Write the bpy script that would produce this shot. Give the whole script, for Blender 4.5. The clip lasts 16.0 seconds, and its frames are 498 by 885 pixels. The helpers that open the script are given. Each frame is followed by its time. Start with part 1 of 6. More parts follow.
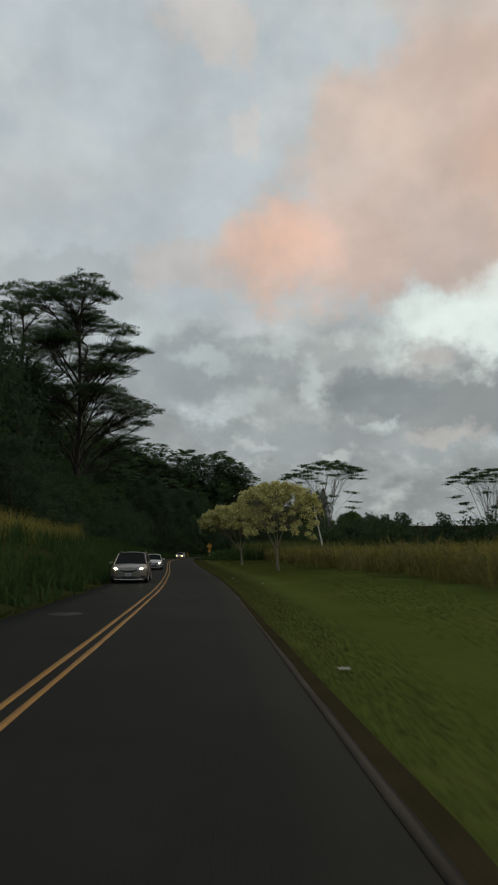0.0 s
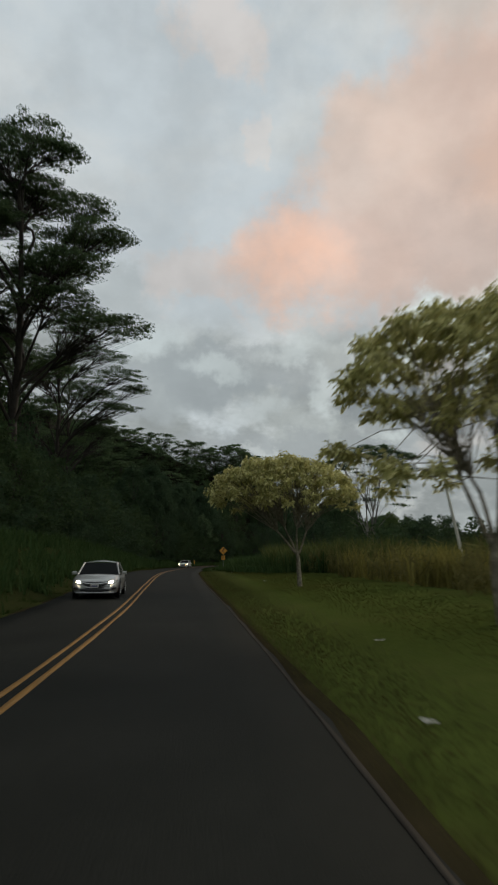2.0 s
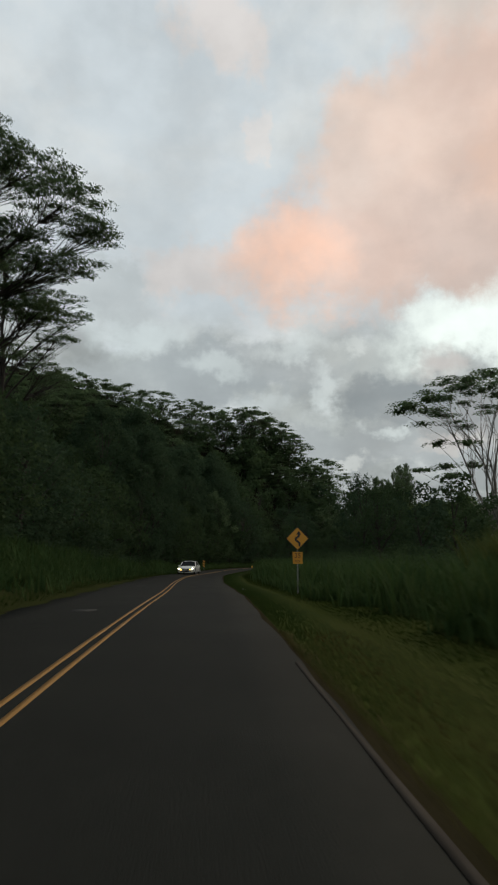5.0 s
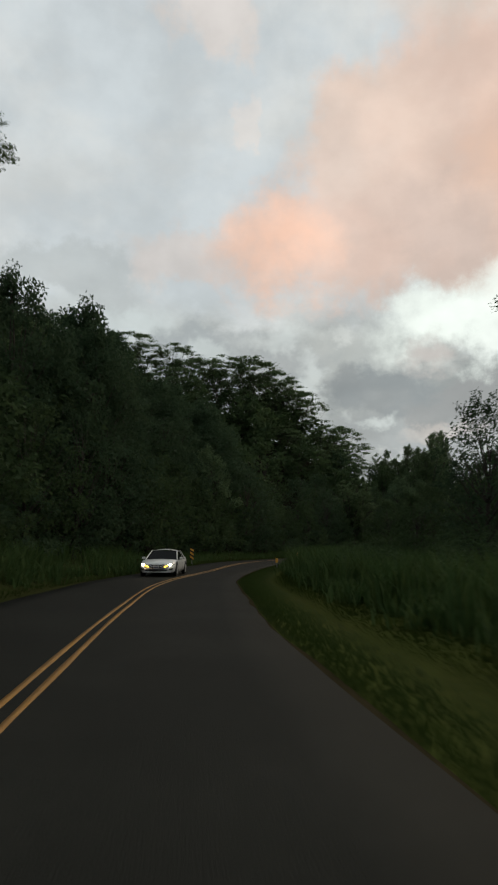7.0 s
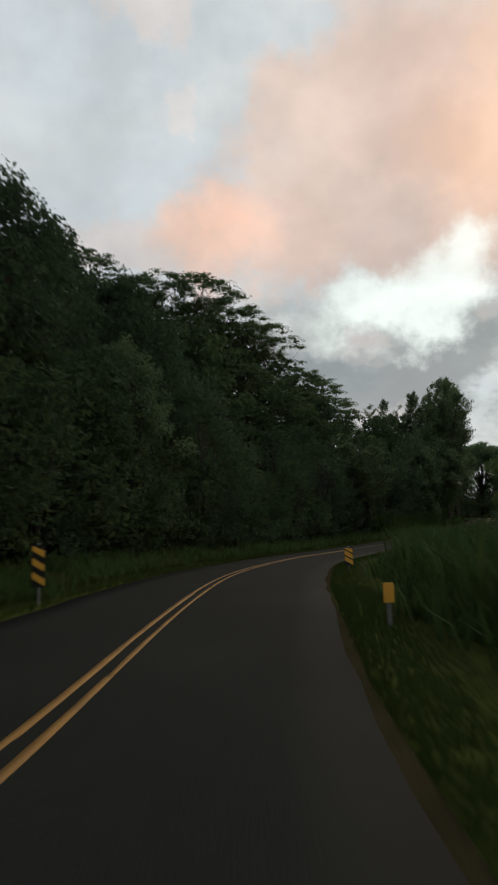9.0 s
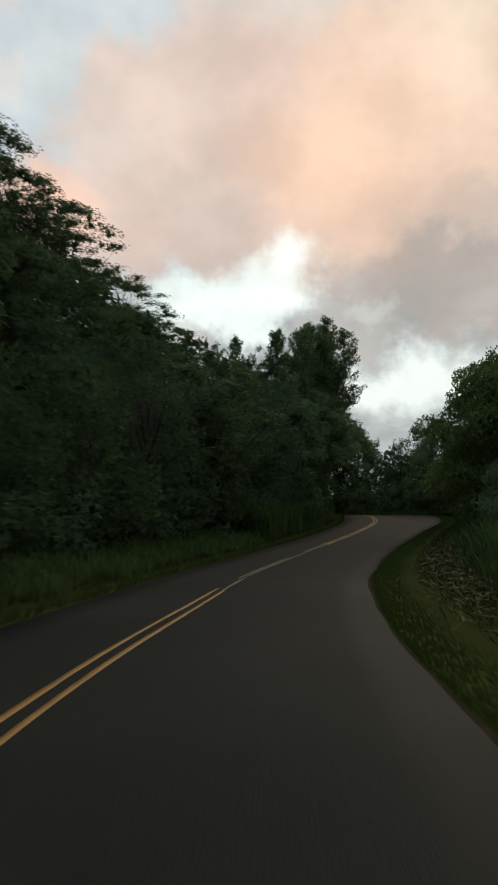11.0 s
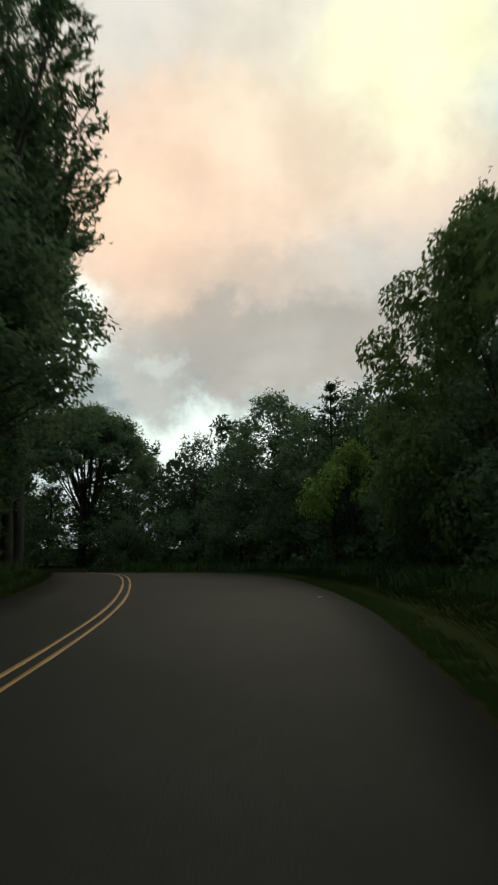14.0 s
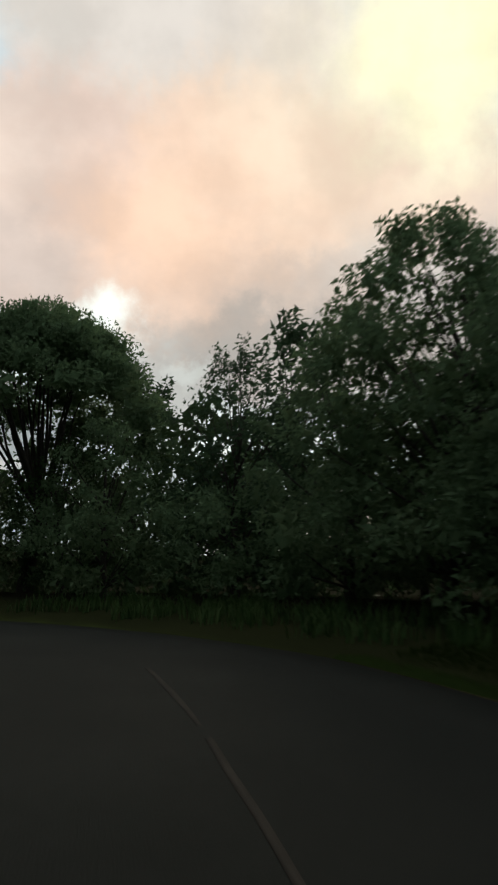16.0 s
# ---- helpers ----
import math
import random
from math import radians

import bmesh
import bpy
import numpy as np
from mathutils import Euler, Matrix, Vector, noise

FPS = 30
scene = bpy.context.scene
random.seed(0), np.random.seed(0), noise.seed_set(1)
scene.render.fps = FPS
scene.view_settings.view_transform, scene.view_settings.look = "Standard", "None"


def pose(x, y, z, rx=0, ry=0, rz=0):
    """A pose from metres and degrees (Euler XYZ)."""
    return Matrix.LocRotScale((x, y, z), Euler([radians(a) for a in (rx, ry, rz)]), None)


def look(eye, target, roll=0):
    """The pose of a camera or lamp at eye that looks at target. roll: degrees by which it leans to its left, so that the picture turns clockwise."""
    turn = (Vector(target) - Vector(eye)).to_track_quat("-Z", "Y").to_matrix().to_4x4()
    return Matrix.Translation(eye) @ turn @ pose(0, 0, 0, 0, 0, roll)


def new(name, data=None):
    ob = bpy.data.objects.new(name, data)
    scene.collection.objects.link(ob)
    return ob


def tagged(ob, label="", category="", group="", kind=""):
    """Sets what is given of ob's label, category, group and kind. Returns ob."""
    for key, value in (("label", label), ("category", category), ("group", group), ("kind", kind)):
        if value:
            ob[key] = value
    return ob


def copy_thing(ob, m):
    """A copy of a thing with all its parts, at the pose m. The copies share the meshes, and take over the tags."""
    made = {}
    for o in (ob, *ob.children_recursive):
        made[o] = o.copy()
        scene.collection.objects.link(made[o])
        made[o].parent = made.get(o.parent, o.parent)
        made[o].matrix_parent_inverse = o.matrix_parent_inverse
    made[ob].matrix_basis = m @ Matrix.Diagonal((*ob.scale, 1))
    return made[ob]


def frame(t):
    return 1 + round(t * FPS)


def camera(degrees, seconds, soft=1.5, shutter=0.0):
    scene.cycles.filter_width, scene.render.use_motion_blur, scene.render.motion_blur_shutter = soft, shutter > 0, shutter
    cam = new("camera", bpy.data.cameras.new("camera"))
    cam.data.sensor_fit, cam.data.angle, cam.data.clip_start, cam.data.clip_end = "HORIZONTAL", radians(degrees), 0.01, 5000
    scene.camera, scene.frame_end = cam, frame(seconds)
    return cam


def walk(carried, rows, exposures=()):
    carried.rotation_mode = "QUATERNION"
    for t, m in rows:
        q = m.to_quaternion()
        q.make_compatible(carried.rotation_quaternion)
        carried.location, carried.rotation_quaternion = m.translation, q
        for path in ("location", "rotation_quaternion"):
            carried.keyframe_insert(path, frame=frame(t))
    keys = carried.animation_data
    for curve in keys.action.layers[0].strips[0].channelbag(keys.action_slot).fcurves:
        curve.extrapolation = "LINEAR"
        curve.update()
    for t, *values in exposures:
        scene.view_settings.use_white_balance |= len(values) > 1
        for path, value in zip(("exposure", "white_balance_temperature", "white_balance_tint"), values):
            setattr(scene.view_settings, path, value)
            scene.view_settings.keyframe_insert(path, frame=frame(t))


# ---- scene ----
import itertools

# A two-lane country road at dusk: a straight past a tall-grass field, then an S-bend through dark wooded slopes.
cam = camera(38.8, 16.0, soft=2.1, shutter=0.35)
PATH = [
    (0, (1.524, 0.0, 1.497), (1.064, 9.868, 3.053), -0.32),
    (0.5, (0.483, 9.472, 1.492), (-0.024, 19.339, 3.034), -0.30),
    (1, (-0.598, 19.077, 1.484), (-1.132, 28.933, 3.087), -0.13),
    (1.5, (-1.732, 28.816, 1.473), (-2.326, 38.655, 3.158), 0.13),
    (2, (-2.962, 38.669, 1.462), (-3.567, 48.509, 3.136), 0.03),
    (2.5, (-4.324, 48.589, 1.461), (-4.983, 58.427, 3.124), 0.41),
    (3, (-5.814, 58.447, 1.503), (-6.482, 68.292, 3.129), 0.40),
    (3.5, (-7.401, 68.129, 1.614), (-8.053, 77.967, 3.282), 0.03),
    (4, (-9.001, 77.644, 1.762), (-9.715, 87.482, 3.404), -0.15),
    (4.2, (-9.623, 81.413, 1.82), (-10.319, 91.253, 3.461), -0.12),
    (6.3, (-15.254, 120.393, 2.044), (-15.754, 130.248, 3.667), 0.20),
    (6.5, (-15.741, 124.115, 2.025), (-16.221, 133.986, 3.552), 0.46),
    (7, (-16.978, 133.524, 1.966), (-17.401, 143.405, 3.447), 0.31),
    (7.5, (-18.243, 143.133, 1.909), (-18.623, 153.016, 3.382), 0.32),
    (8, (-19.379, 152.884, 1.893), (-19.676, 162.772, 3.355), -0.24),
    (8.2, (-19.752, 156.804, 1.905), (-19.952, 166.705, 3.297), -0.66),
    (10.3, (-17.923, 196.075, 2.281), (-15.958, 205.8, 3.534), -0.03),
    (10.5, (-17.171, 199.446, 2.293), (-14.913, 209.116, 3.47), 0.37),
    (11, (-14.929, 207.47, 2.309), (-11.97, 216.943, 3.538), -0.20),
    (11.5, (-12.203, 214.907, 2.336), (-8.487, 224.107, 3.58), -0.77),
    (12, (-9.014, 221.923, 2.403), (-4.664, 230.842, 3.638), -0.38),
    (12.5, (-5.386, 228.703, 2.536), (-0.369, 237.202, 4.146), -0.65),
    (13, (-1.393, 235.322, 2.75), (3.939, 243.592, 4.534), -0.08),
    (13.5, (2.854, 241.813, 3.057), (8.37, 249.925, 4.996), -0.33),
    (14, (7.148, 248.152, 3.445), (12.741, 256.212, 5.383), -0.37),
    (14.5, (11.261, 254.332, 3.894), (16.962, 262.301, 5.892), 0.70),
    (15, (14.996, 260.465, 4.36), (20.739, 268.38, 6.449), 0.56),
    (15.5, (18.201, 266.683, 4.795), (23.813, 274.703, 6.842), 0.31),
    (16, (20.889, 273.094, 5.157), (26.186, 281.327, 7.198), 0.64),
]
EXPOSURES = [(0, 0.12, 6760, 9), (1.5, 0.10, 6760, 9), (2.5, 0.38, 6760, 10), (3.5, 0.42, 6700, 10), (7, 0.40, 6950, 10.5), (8.2, 0.40, 6900, 11), (11, 0.47, 6750, 9), (12.5, 0.50, 6750, 6.5), (13.5, 0.58, 6660, 2.5), (14.2, 0.60, 6660, 1.5), (15, 0.58, 6650, 6), (16, 0.56, 6680, 6)]
walk(cam, [(t, look(eye, target, roll)) for t, eye, target, roll in PATH], EXPOSURES)


# ---- world: overcast evening sky, sun low behind cloud ----
SUN_AZ, SUN_EL = 49.0, 30.0  # degrees clockwise from +y, and above the horizon


def make_world():
    world = bpy.data.worlds.new("evening_sky")
    scene.world = world
    world.use_nodes = True
    nt = world.node_tree
    nt.nodes.clear()
    N, L = nt.nodes.new, nt.links.new

    def math_node(op, a, b=None, clamp=False):
        n = N("ShaderNodeMath")
        n.operation, n.use_clamp = op, clamp
        for k, v in enumerate((a, b)):
            if v is None:
                continue
            if isinstance(v, (int, float)):
                n.inputs[k].default_value = v
            else:
                L(v, n.inputs[k])
        return n.outputs[0]

    def mixed(fac, a, b):
        n = N("ShaderNodeMix")
        n.data_type = "RGBA"
        for sock, v in ((n.inputs[0], fac), (n.inputs[6], a), (n.inputs[7], b)):
            if isinstance(v, tuple):
                sock.default_value = (*v, 1)
            elif isinstance(v, (int, float)):
                sock.default_value = v
            else:
                L(v, sock)
        return n.outputs[2]

    def smooth(v, lo, hi, out0=0.0, out1=1.0):
        n = N("ShaderNodeMapRange")
        n.interpolation_type = "SMOOTHSTEP"
        L(v, n.inputs[0])
        for k, x in enumerate((lo, hi, out0, out1)):
            n.inputs[k + 1].default_value = x
        return n.outputs[0]

    co = N("ShaderNodeTexCoord").outputs["Generated"]
    sep = N("ShaderNodeSeparateXYZ")
    L(co, sep.inputs[0])
    az = math_node("MULTIPLY", math_node("ARCTAN2", sep.outputs[0], sep.outputs[1]), 57.2958)
    el = math_node("MULTIPLY", math_node("ARCSINE", sep.outputs[2]), 57.2958)
    flat = N("ShaderNodeCombineXYZ")
    L(az, flat.inputs[0])
    L(el, flat.inputs[1])

    def fbm(scale, detail, rough, stretch=1.0, lift=0.0):
        m = N("ShaderNodeMapping")
        m.inputs["Scale"].default_value = (1, stretch, 1)
        m.inputs["Location"].default_value = (lift, lift, lift)
        L(flat.outputs[0], m.inputs[0])
        n = N("ShaderNodeTexNoise")
        n.inputs["Scale"].default_value, n.inputs["Detail"].default_value, n.inputs["Roughness"].default_value = scale, detail, rough
        L(m.outputs[0], n.inputs["Vector"])
        return n.outputs

    # billowing edges: the sky's angles pushed about by noise, coarsely for the great clouds and finely for the rifts
    def pushed(scale, amount):
        push = N("ShaderNodeVectorMath")
        push.operation = "MULTIPLY_ADD"
        L(fbm(scale, 9, 0.62)["Color"], push.inputs[0])
        push.inputs[1].default_value = (amount * 1.25, amount, 0)
        push.inputs[2].default_value = (-amount * 0.625, -amount * 0.5, 0)
        moved = N("ShaderNodeVectorMath")
        moved.operation = "ADD"
        L(flat.outputs[0], moved.inputs[0])
        L(push.outputs[0], moved.inputs[1])
        return moved.outputs[0]

    coarse, fine = pushed(0.16, 10.0), pushed(0.34, 5.5)

    def blob(at, size, soft=1.0):
        a = N("ShaderNodeVectorMath")
        a.operation = "SUBTRACT"
        L(coarse if min(size) > 2.0 else fine, a.inputs[0])
        a.inputs[1].default_value = (*at, 0)
        b = N("ShaderNodeVectorMath")
        b.operation = "DIVIDE"
        L(a.outputs[0], b.inputs[0])
        b.inputs[1].default_value = (*size, 1)
        c = N("ShaderNodeVectorMath")
        c.operation = "LENGTH"
        L(b.outputs[0], c.inputs[0])
        return smooth(c.outputs["Value"], 1.0 + 0.35 * soft, max(0.02, 1.0 - 0.9 * soft))

    sky = N("ShaderNodeTexSky")
    sky.sky_type, sky.sun_disc = "NISHITA", False
    sky.sun_elevation, sky.sun_rotation = radians(4), radians(SUN_AZ)
    dim = N("ShaderNodeVectorMath")
    dim.operation = "SCALE"
    L(sky.outputs[0], dim.inputs[0])
    dim.inputs["Scale"].default_value = 0.10
    # clear air between the clouds: pale blue, brightened by thin haze
    colour = mixed(0.86, dim.outputs[0], (0.475, 0.540, 0.590))
    thin = smooth(fbm(0.055, 6, 0.6, 1.7, 31)["Fac"], 0.42, 0.62)
    colour = mixed(math_node("MULTIPLY", thin, 0.32), colour, (0.545, 0.56, 0.555))
    # low grey deck
    deck = math_node("MULTIPLY", smooth(el, 21, 16), smooth(fbm(0.11, 8, 0.6, 1.7, 5)["Fac"], 0.34, 0.50))
    grey = mixed(smooth(fbm(0.12, 8, 0.6, 1.5, 77)["Fac"], 0.40, 0.60), (0.335, 0.375, 0.385), (0.235, 0.265, 0.275))
    colour = mixed(deck, colour, grey)
    for at, size, tone, amount in CLOUDS:
        colour = mixed(math_node("MULTIPLY", blob(at, size, 0.42), amount), colour, tone)
    for at, size, tone, amount in GAPS:
        colour = mixed(math_node("MULTIPLY", blob(at, size, 0.75), amount), colour, tone)
    for at, size, tone, amount in GLOWS:
        colour = mixed(math_node("MULTIPLY", blob(at, size, 1.0), amount), colour, tone)
    # fine billow in all cloud, bright and dark
    billow = smooth(fbm(0.13, 8, 0.55, 1.3, 13)["Fac"], 0.30, 0.70, 0.91, 1.09)
    wisps = smooth(fbm(0.06, 8, 0.55, 1.5, 57)["Fac"], 0.50, 0.70, 0.0, 0.14)
    colour = mixed(wisps, colour, (0.62, 0.63, 0.61))
    grain = N("ShaderNodeVectorMath")
    grain.operation = "SCALE"
    L(colour, grain.inputs[0])
    L(billow, grain.inputs["Scale"])
    colour = grain.outputs[0]
    bg = N("ShaderNodeBackground")
    L(colour, bg.inputs[0])
    bg.inputs[1].default_value = 1.0
    out = N("ShaderNodeOutputWorld")
    L(bg.outputs[0], out.inputs[0])


# (azimuth, elevation), (half sizes), linear colour, amount
CLOUDS = [
    ((-17.5, 21.3), (8, 2.3), (0.345, 0.390, 0.415), 0.7),
    ((-13, 14.0), (9, 3.2), (0.315, 0.360, 0.385), 0.75),
    ((-4.6, 15.4), (9, 3.2), (0.265, 0.305, 0.330), 0.85),
    ((3, 8.8), (16, 2.2), (0.270, 0.305, 0.325), 0.75),
    ((8.2, 12.8), (5.6, 2.5), (0.198, 0.230, 0.250), 0.9),
    ((15.0, 11.0), (5.4, 2.3), (0.230, 0.252, 0.265), 0.9),
    ((-7.5, 23.6), (5.5, 2.5), (0.485, 0.450, 0.440), 0.6),
    ((24, 42), (17, 7.5), (0.535, 0.480, 0.446), 0.85),
    ((33, 31), (15, 9.5), (0.620, 0.480, 0.390), 0.95),
    ((24.5, 29), (11, 9), (0.590, 0.452, 0.380), 0.95),
    ((15.5, 32), (9, 8), (0.560, 0.440, 0.392), 0.95),
    ((8.3, 30.2), (7.5, 5.6), (0.545, 0.452, 0.412), 0.95),
    ((15.5, 24.0), (9.5, 4.8), (0.490, 0.408, 0.376), 0.95),
    ((3.2, 24.0), (9.5, 4.6), (0.550, 0.440, 0.398), 0.95),
    ((33, 23.2), (14, 4.6), (0.465, 0.385, 0.345), 0.9),
    ((55, 27), (13, 7), (0.420, 0.375, 0.355), 0.9),
    ((52, 19.5), (12, 5), (0.340, 0.312, 0.298), 0.9),
    ((36, 18.8), (15, 4.0), (0.335, 0.308, 0.292), 0.9),
    ((-3.0, 33.2), (1.2, 1.8), (0.565, 0.520, 0.500), 0.4),
    ((-6, 40), (5, 3), (0.568, 0.502, 0.470), 0.5),
    ((25.5, 16.6), (4.4, 2.6), (0.360, 0.358, 0.352), 0.85),
]
GAPS = [
    ((14.6, 18.0), (6.6, 3.1), (0.690, 0.780, 0.770), 0.95),
    ((19.3, 20.3), (4.8, 3.4), (0.720, 0.800, 0.790), 0.95),
    ((17.6, 15.0), (3.4, 2.4), (0.680, 0.765, 0.760), 0.85),
    ((31.0, 11.9), (8.0, 3.1), (0.740, 0.810, 0.790), 0.95),
    ((37.5, 11.6), (4.6, 2.2), (0.700, 0.765, 0.750), 0.9),
    ((27.6, 17.4), (2.4, 1.2), (0.480, 0.505, 0.500), 0.6),
    ((-12.5, 18.6), (5.0, 2.1), (0.445, 0.515, 0.545), 0.75),
    ((2.5, 13.2), (1.3, 2.3), (0.490, 0.560, 0.580), 0.65),
    ((7.4, 10.4), (2.0, 0.7), (0.480, 0.545, 0.560), 0.75),
    ((-2.7, 12.4), (2.6, 1.1), (0.420, 0.480, 0.505), 0.6),
    ((0.2, 16.8), (3.2, 1.2), (0.470, 0.535, 0.555), 0.65),
    ((-6.2, 15.6), (3.0, 1.1), (0.440, 0.505, 0.525), 0.6),
    ((5.0, 17.0), (1.4, 0.8), (0.470, 0.520, 0.530), 0.7),
    ((13.1, 8.9), (3.4, 0.8), (0.480, 0.460, 0.445), 0.5),
    ((4.6, 8.1), (1.6, 0.6), (0.480, 0.520, 0.525), 0.7),
    ((-2.3, 9.1), (1.9, 0.6), (0.440, 0.485, 0.500), 0.6),
]
GLOWS = [
    ((12.3, 15.3), (2.6, 1.4), (0.390, 0.385, 0.385), 0.9),
    ((0.8, 24.2), (4.6, 3.0), (0.710, 0.478, 0.385), 0.85),
    ((10.5, 32.5), (6, 4), (0.610, 0.480, 0.420), 0.5),
    ((25.5, 28.0), (8.5, 8), (0.700, 0.485, 0.375), 0.85),
    ((32, 31), (11, 6.5), (0.690, 0.500, 0.390), 0.75),
    ((38.7, 28.4), (2.2, 2.6), (0.660, 0.490, 0.395), 0.7),
    ((45, 38.5), (15, 9), (0.690, 0.590, 0.475), 0.75),
    ((48, 31), (11, 5), (0.630, 0.485, 0.395), 0.7),
    ((50.5, 40.0), (10.5, 8.0), (0.790, 0.765, 0.490), 0.8),
]
make_world()
sun = new("sun", bpy.data.lights.new("sun", "SUN"))
sun.data.energy, sun.data.angle, sun.data.color = 0.8, radians(25), (1.0, 0.88, 0.70)
az, el = radians(SUN_AZ), radians(SUN_EL)
sun.matrix_world = look((0, 0, 0), (-math.sin(az) * math.cos(el), -math.cos(az) * math.cos(el), -math.sin(el)))


# ---- materials ----
def material(name, tones, scale=1.0, rough=0.9, bump=0.0, bump_scale=None, metal=0.0, island=0.0, through_light=0.0, detail=6, spec=0.3, coat=0.0, fine_share=0.35):
    """tones: two or three linear colours, mixed by noise of that scale and a finer one; island: share of change from piece to piece."""
    m = bpy.data.materials.new(name)
    m.use_nodes = True
    nt = m.node_tree
    N, L = nt.nodes.new, nt.links.new
    bsdf = nt.nodes["Principled BSDF"]
    bsdf.inputs["Roughness"].default_value = rough
    bsdf.inputs["Metallic"].default_value = metal
    bsdf.inputs["Specular IOR Level"].default_value = spec
    bsdf.inputs["Coat Weight"].default_value = coat
    co = N("ShaderNodeTexCoord").outputs["Object"]
    big = N("ShaderNodeTexNoise")
    big.inputs["Scale"].default_value, big.inputs["Detail"].default_value = scale, detail
    L(co, big.inputs["Vector"])
    fine = N("ShaderNodeTexNoise")
    fine.inputs["Scale"].default_value, fine.inputs["Detail"].default_value = scale * 17, 3
    L(co, fine.inputs["Vector"])
    fac = N("ShaderNodeMix")
    fac.inputs[0].default_value = fine_share
    L(big.outputs["Fac"], fac.inputs[2])
    L(fine.outputs["Fac"], fac.inputs[3])
    value = fac.outputs[0]
    if island:
        geo = N("ShaderNodeNewGeometry")
        more = N("ShaderNodeMix")
        more.inputs[0].default_value = island
        L(value, more.inputs[2])
        L(geo.outputs["Random Per Island"], more.inputs[3])
        value = more.outputs[0]
    ramp = N("ShaderNodeValToRGB")
    span = (0.25, 0.75) if not island else (0.15, 0.85)
    stops = np.linspace(span[0], span[1], len(tones))
    while len(ramp.color_ramp.elements) < len(tones):
        ramp.color_ramp.elements.new(0.5)
    for e, p, c in zip(ramp.color_ramp.elements, stops, tones):
        e.position, e.color = float(p), (*c, 1)
    L(value, ramp.inputs[0])
    L(ramp.outputs[0], bsdf.inputs["Base Color"])
    if bump:
        b = N("ShaderNodeBump")
        b.inputs["Strength"].default_value, b.inputs["Distance"].default_value = bump, 0.03
        if bump_scale:
            tex = N("ShaderNodeTexNoise")
            tex.inputs["Scale"].default_value, tex.inputs["Detail"].default_value = bump_scale, 4
            L(co, tex.inputs["Vector"])
            L(tex.outputs["Fac"], b.inputs["Height"])
        else:
            L(fine.outputs["Fac"], b.inputs["Height"])
        L(b.outputs[0], bsdf.inputs["Normal"])
    if through_light:
        tr = N("ShaderNodeBsdfTranslucent")
        L(ramp.outputs[0], tr.inputs[0])
        mix = N("ShaderNodeMixShader")
        mix.inputs[0].default_value = through_light
        L(bsdf.outputs[0], mix.inputs[1])
        L(tr.outputs[0], mix.inputs[2])
        L(mix.outputs[0], nt.nodes["Material Output"].inputs[0])
    return m


def plain(name, colour, rough=0.5, metal=0.0, glow=0.0, spec=0.5, coat=0.0):
    m = bpy.data.materials.new(name)
    m.use_nodes = True
    b = m.node_tree.nodes["Principled BSDF"]
    b.inputs["Base Color"].default_value = (*colour, 1)
    b.inputs["Roughness"].default_value, b.inputs["Metallic"].default_value = rough, metal
    b.inputs["Specular IOR Level"].default_value, b.inputs["Coat Weight"].default_value = spec, coat
    if glow:
        b.inputs["Emission Color"].default_value = (*colour, 1)
        b.inputs["Emission Strength"].default_value = glow
    return m


M = {}
M["asphalt"] = material("asphalt", [(0.0132, 0.0139, 0.0122), (0.0182, 0.0188, 0.0164), (0.0258, 0.0262, 0.0228)], 0.35, 0.66, 0.4, 60, spec=0.02)
M["patch"] = material("asphalt_patch", [(0.022, 0.022, 0.021), (0.034, 0.033, 0.031)], 0.9, 0.9, 0.5, 60, spec=0.2)
M["yellow_line"] = material("worn_yellow_line", [(0.128, 0.0684, 0.0192), (0.24, 0.1178, 0.0224), (0.288, 0.1444, 0.0288)], 1.3, 0.7, 0.3, 50)
M["faded_line"] = material("faded_yellow_line", [(0.050, 0.038, 0.022), (0.110, 0.080, 0.040), (0.170, 0.120, 0.055)], 2.2, 0.8, 0.3, 50)
M["pale_line"] = material("worn_pale_line", [(0.0180, 0.0150, 0.0125), (0.0340, 0.0280, 0.0225), (0.0600, 0.0500, 0.0390)], 1.0, 0.9, 0.3, 50, spec=0.1)
M["edge_soil"] = material("edge_soil", [(0.019, 0.016, 0.009), (0.029, 0.024, 0.013), (0.044, 0.035, 0.019)], 1.2, 1.0, 0.8, 25, spec=0.0)
M["ground"] = material("meadow_ground", [(0.040, 0.055, 0.013), (0.059, 0.076, 0.018), (0.082, 0.087, 0.026)], 0.22, 1.0, 0.6, 18, spec=0.0)
ground_mix = M["ground"].node_tree
attr = ground_mix.nodes.new("ShaderNodeAttribute")
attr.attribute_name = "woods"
leafy = ground_mix.nodes.new("ShaderNodeMix")
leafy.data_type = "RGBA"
leafy.inputs[7].default_value = (0.014, 0.013, 0.008, 1)  # dark brown mixed in under the trees, on the left bank and right verges
ground_mix.links.new(attr.outputs["Fac"], leafy.inputs[0])
ground_mix.links.new(ground_mix.nodes["Color Ramp"].outputs[0], leafy.inputs[6])
ground_mix.links.new(leafy.outputs[2], ground_mix.nodes["Principled BSDF"].inputs["Base Color"])
M["lawn_blade"] = material("lawn_blade", [(0.047, 0.060, 0.016), (0.071, 0.082, 0.022), (0.106, 0.100, 0.033)], 0.22, 0.9, island=0.2, through_light=0.35, spec=0.05)
M["tall_green"] = material("tall_green_grass", [(0.021, 0.047, 0.016), (0.041, 0.074, 0.024), (0.068, 0.094, 0.033)], 0.12, 0.9, island=0.4, through_light=0.35, spec=0.05)
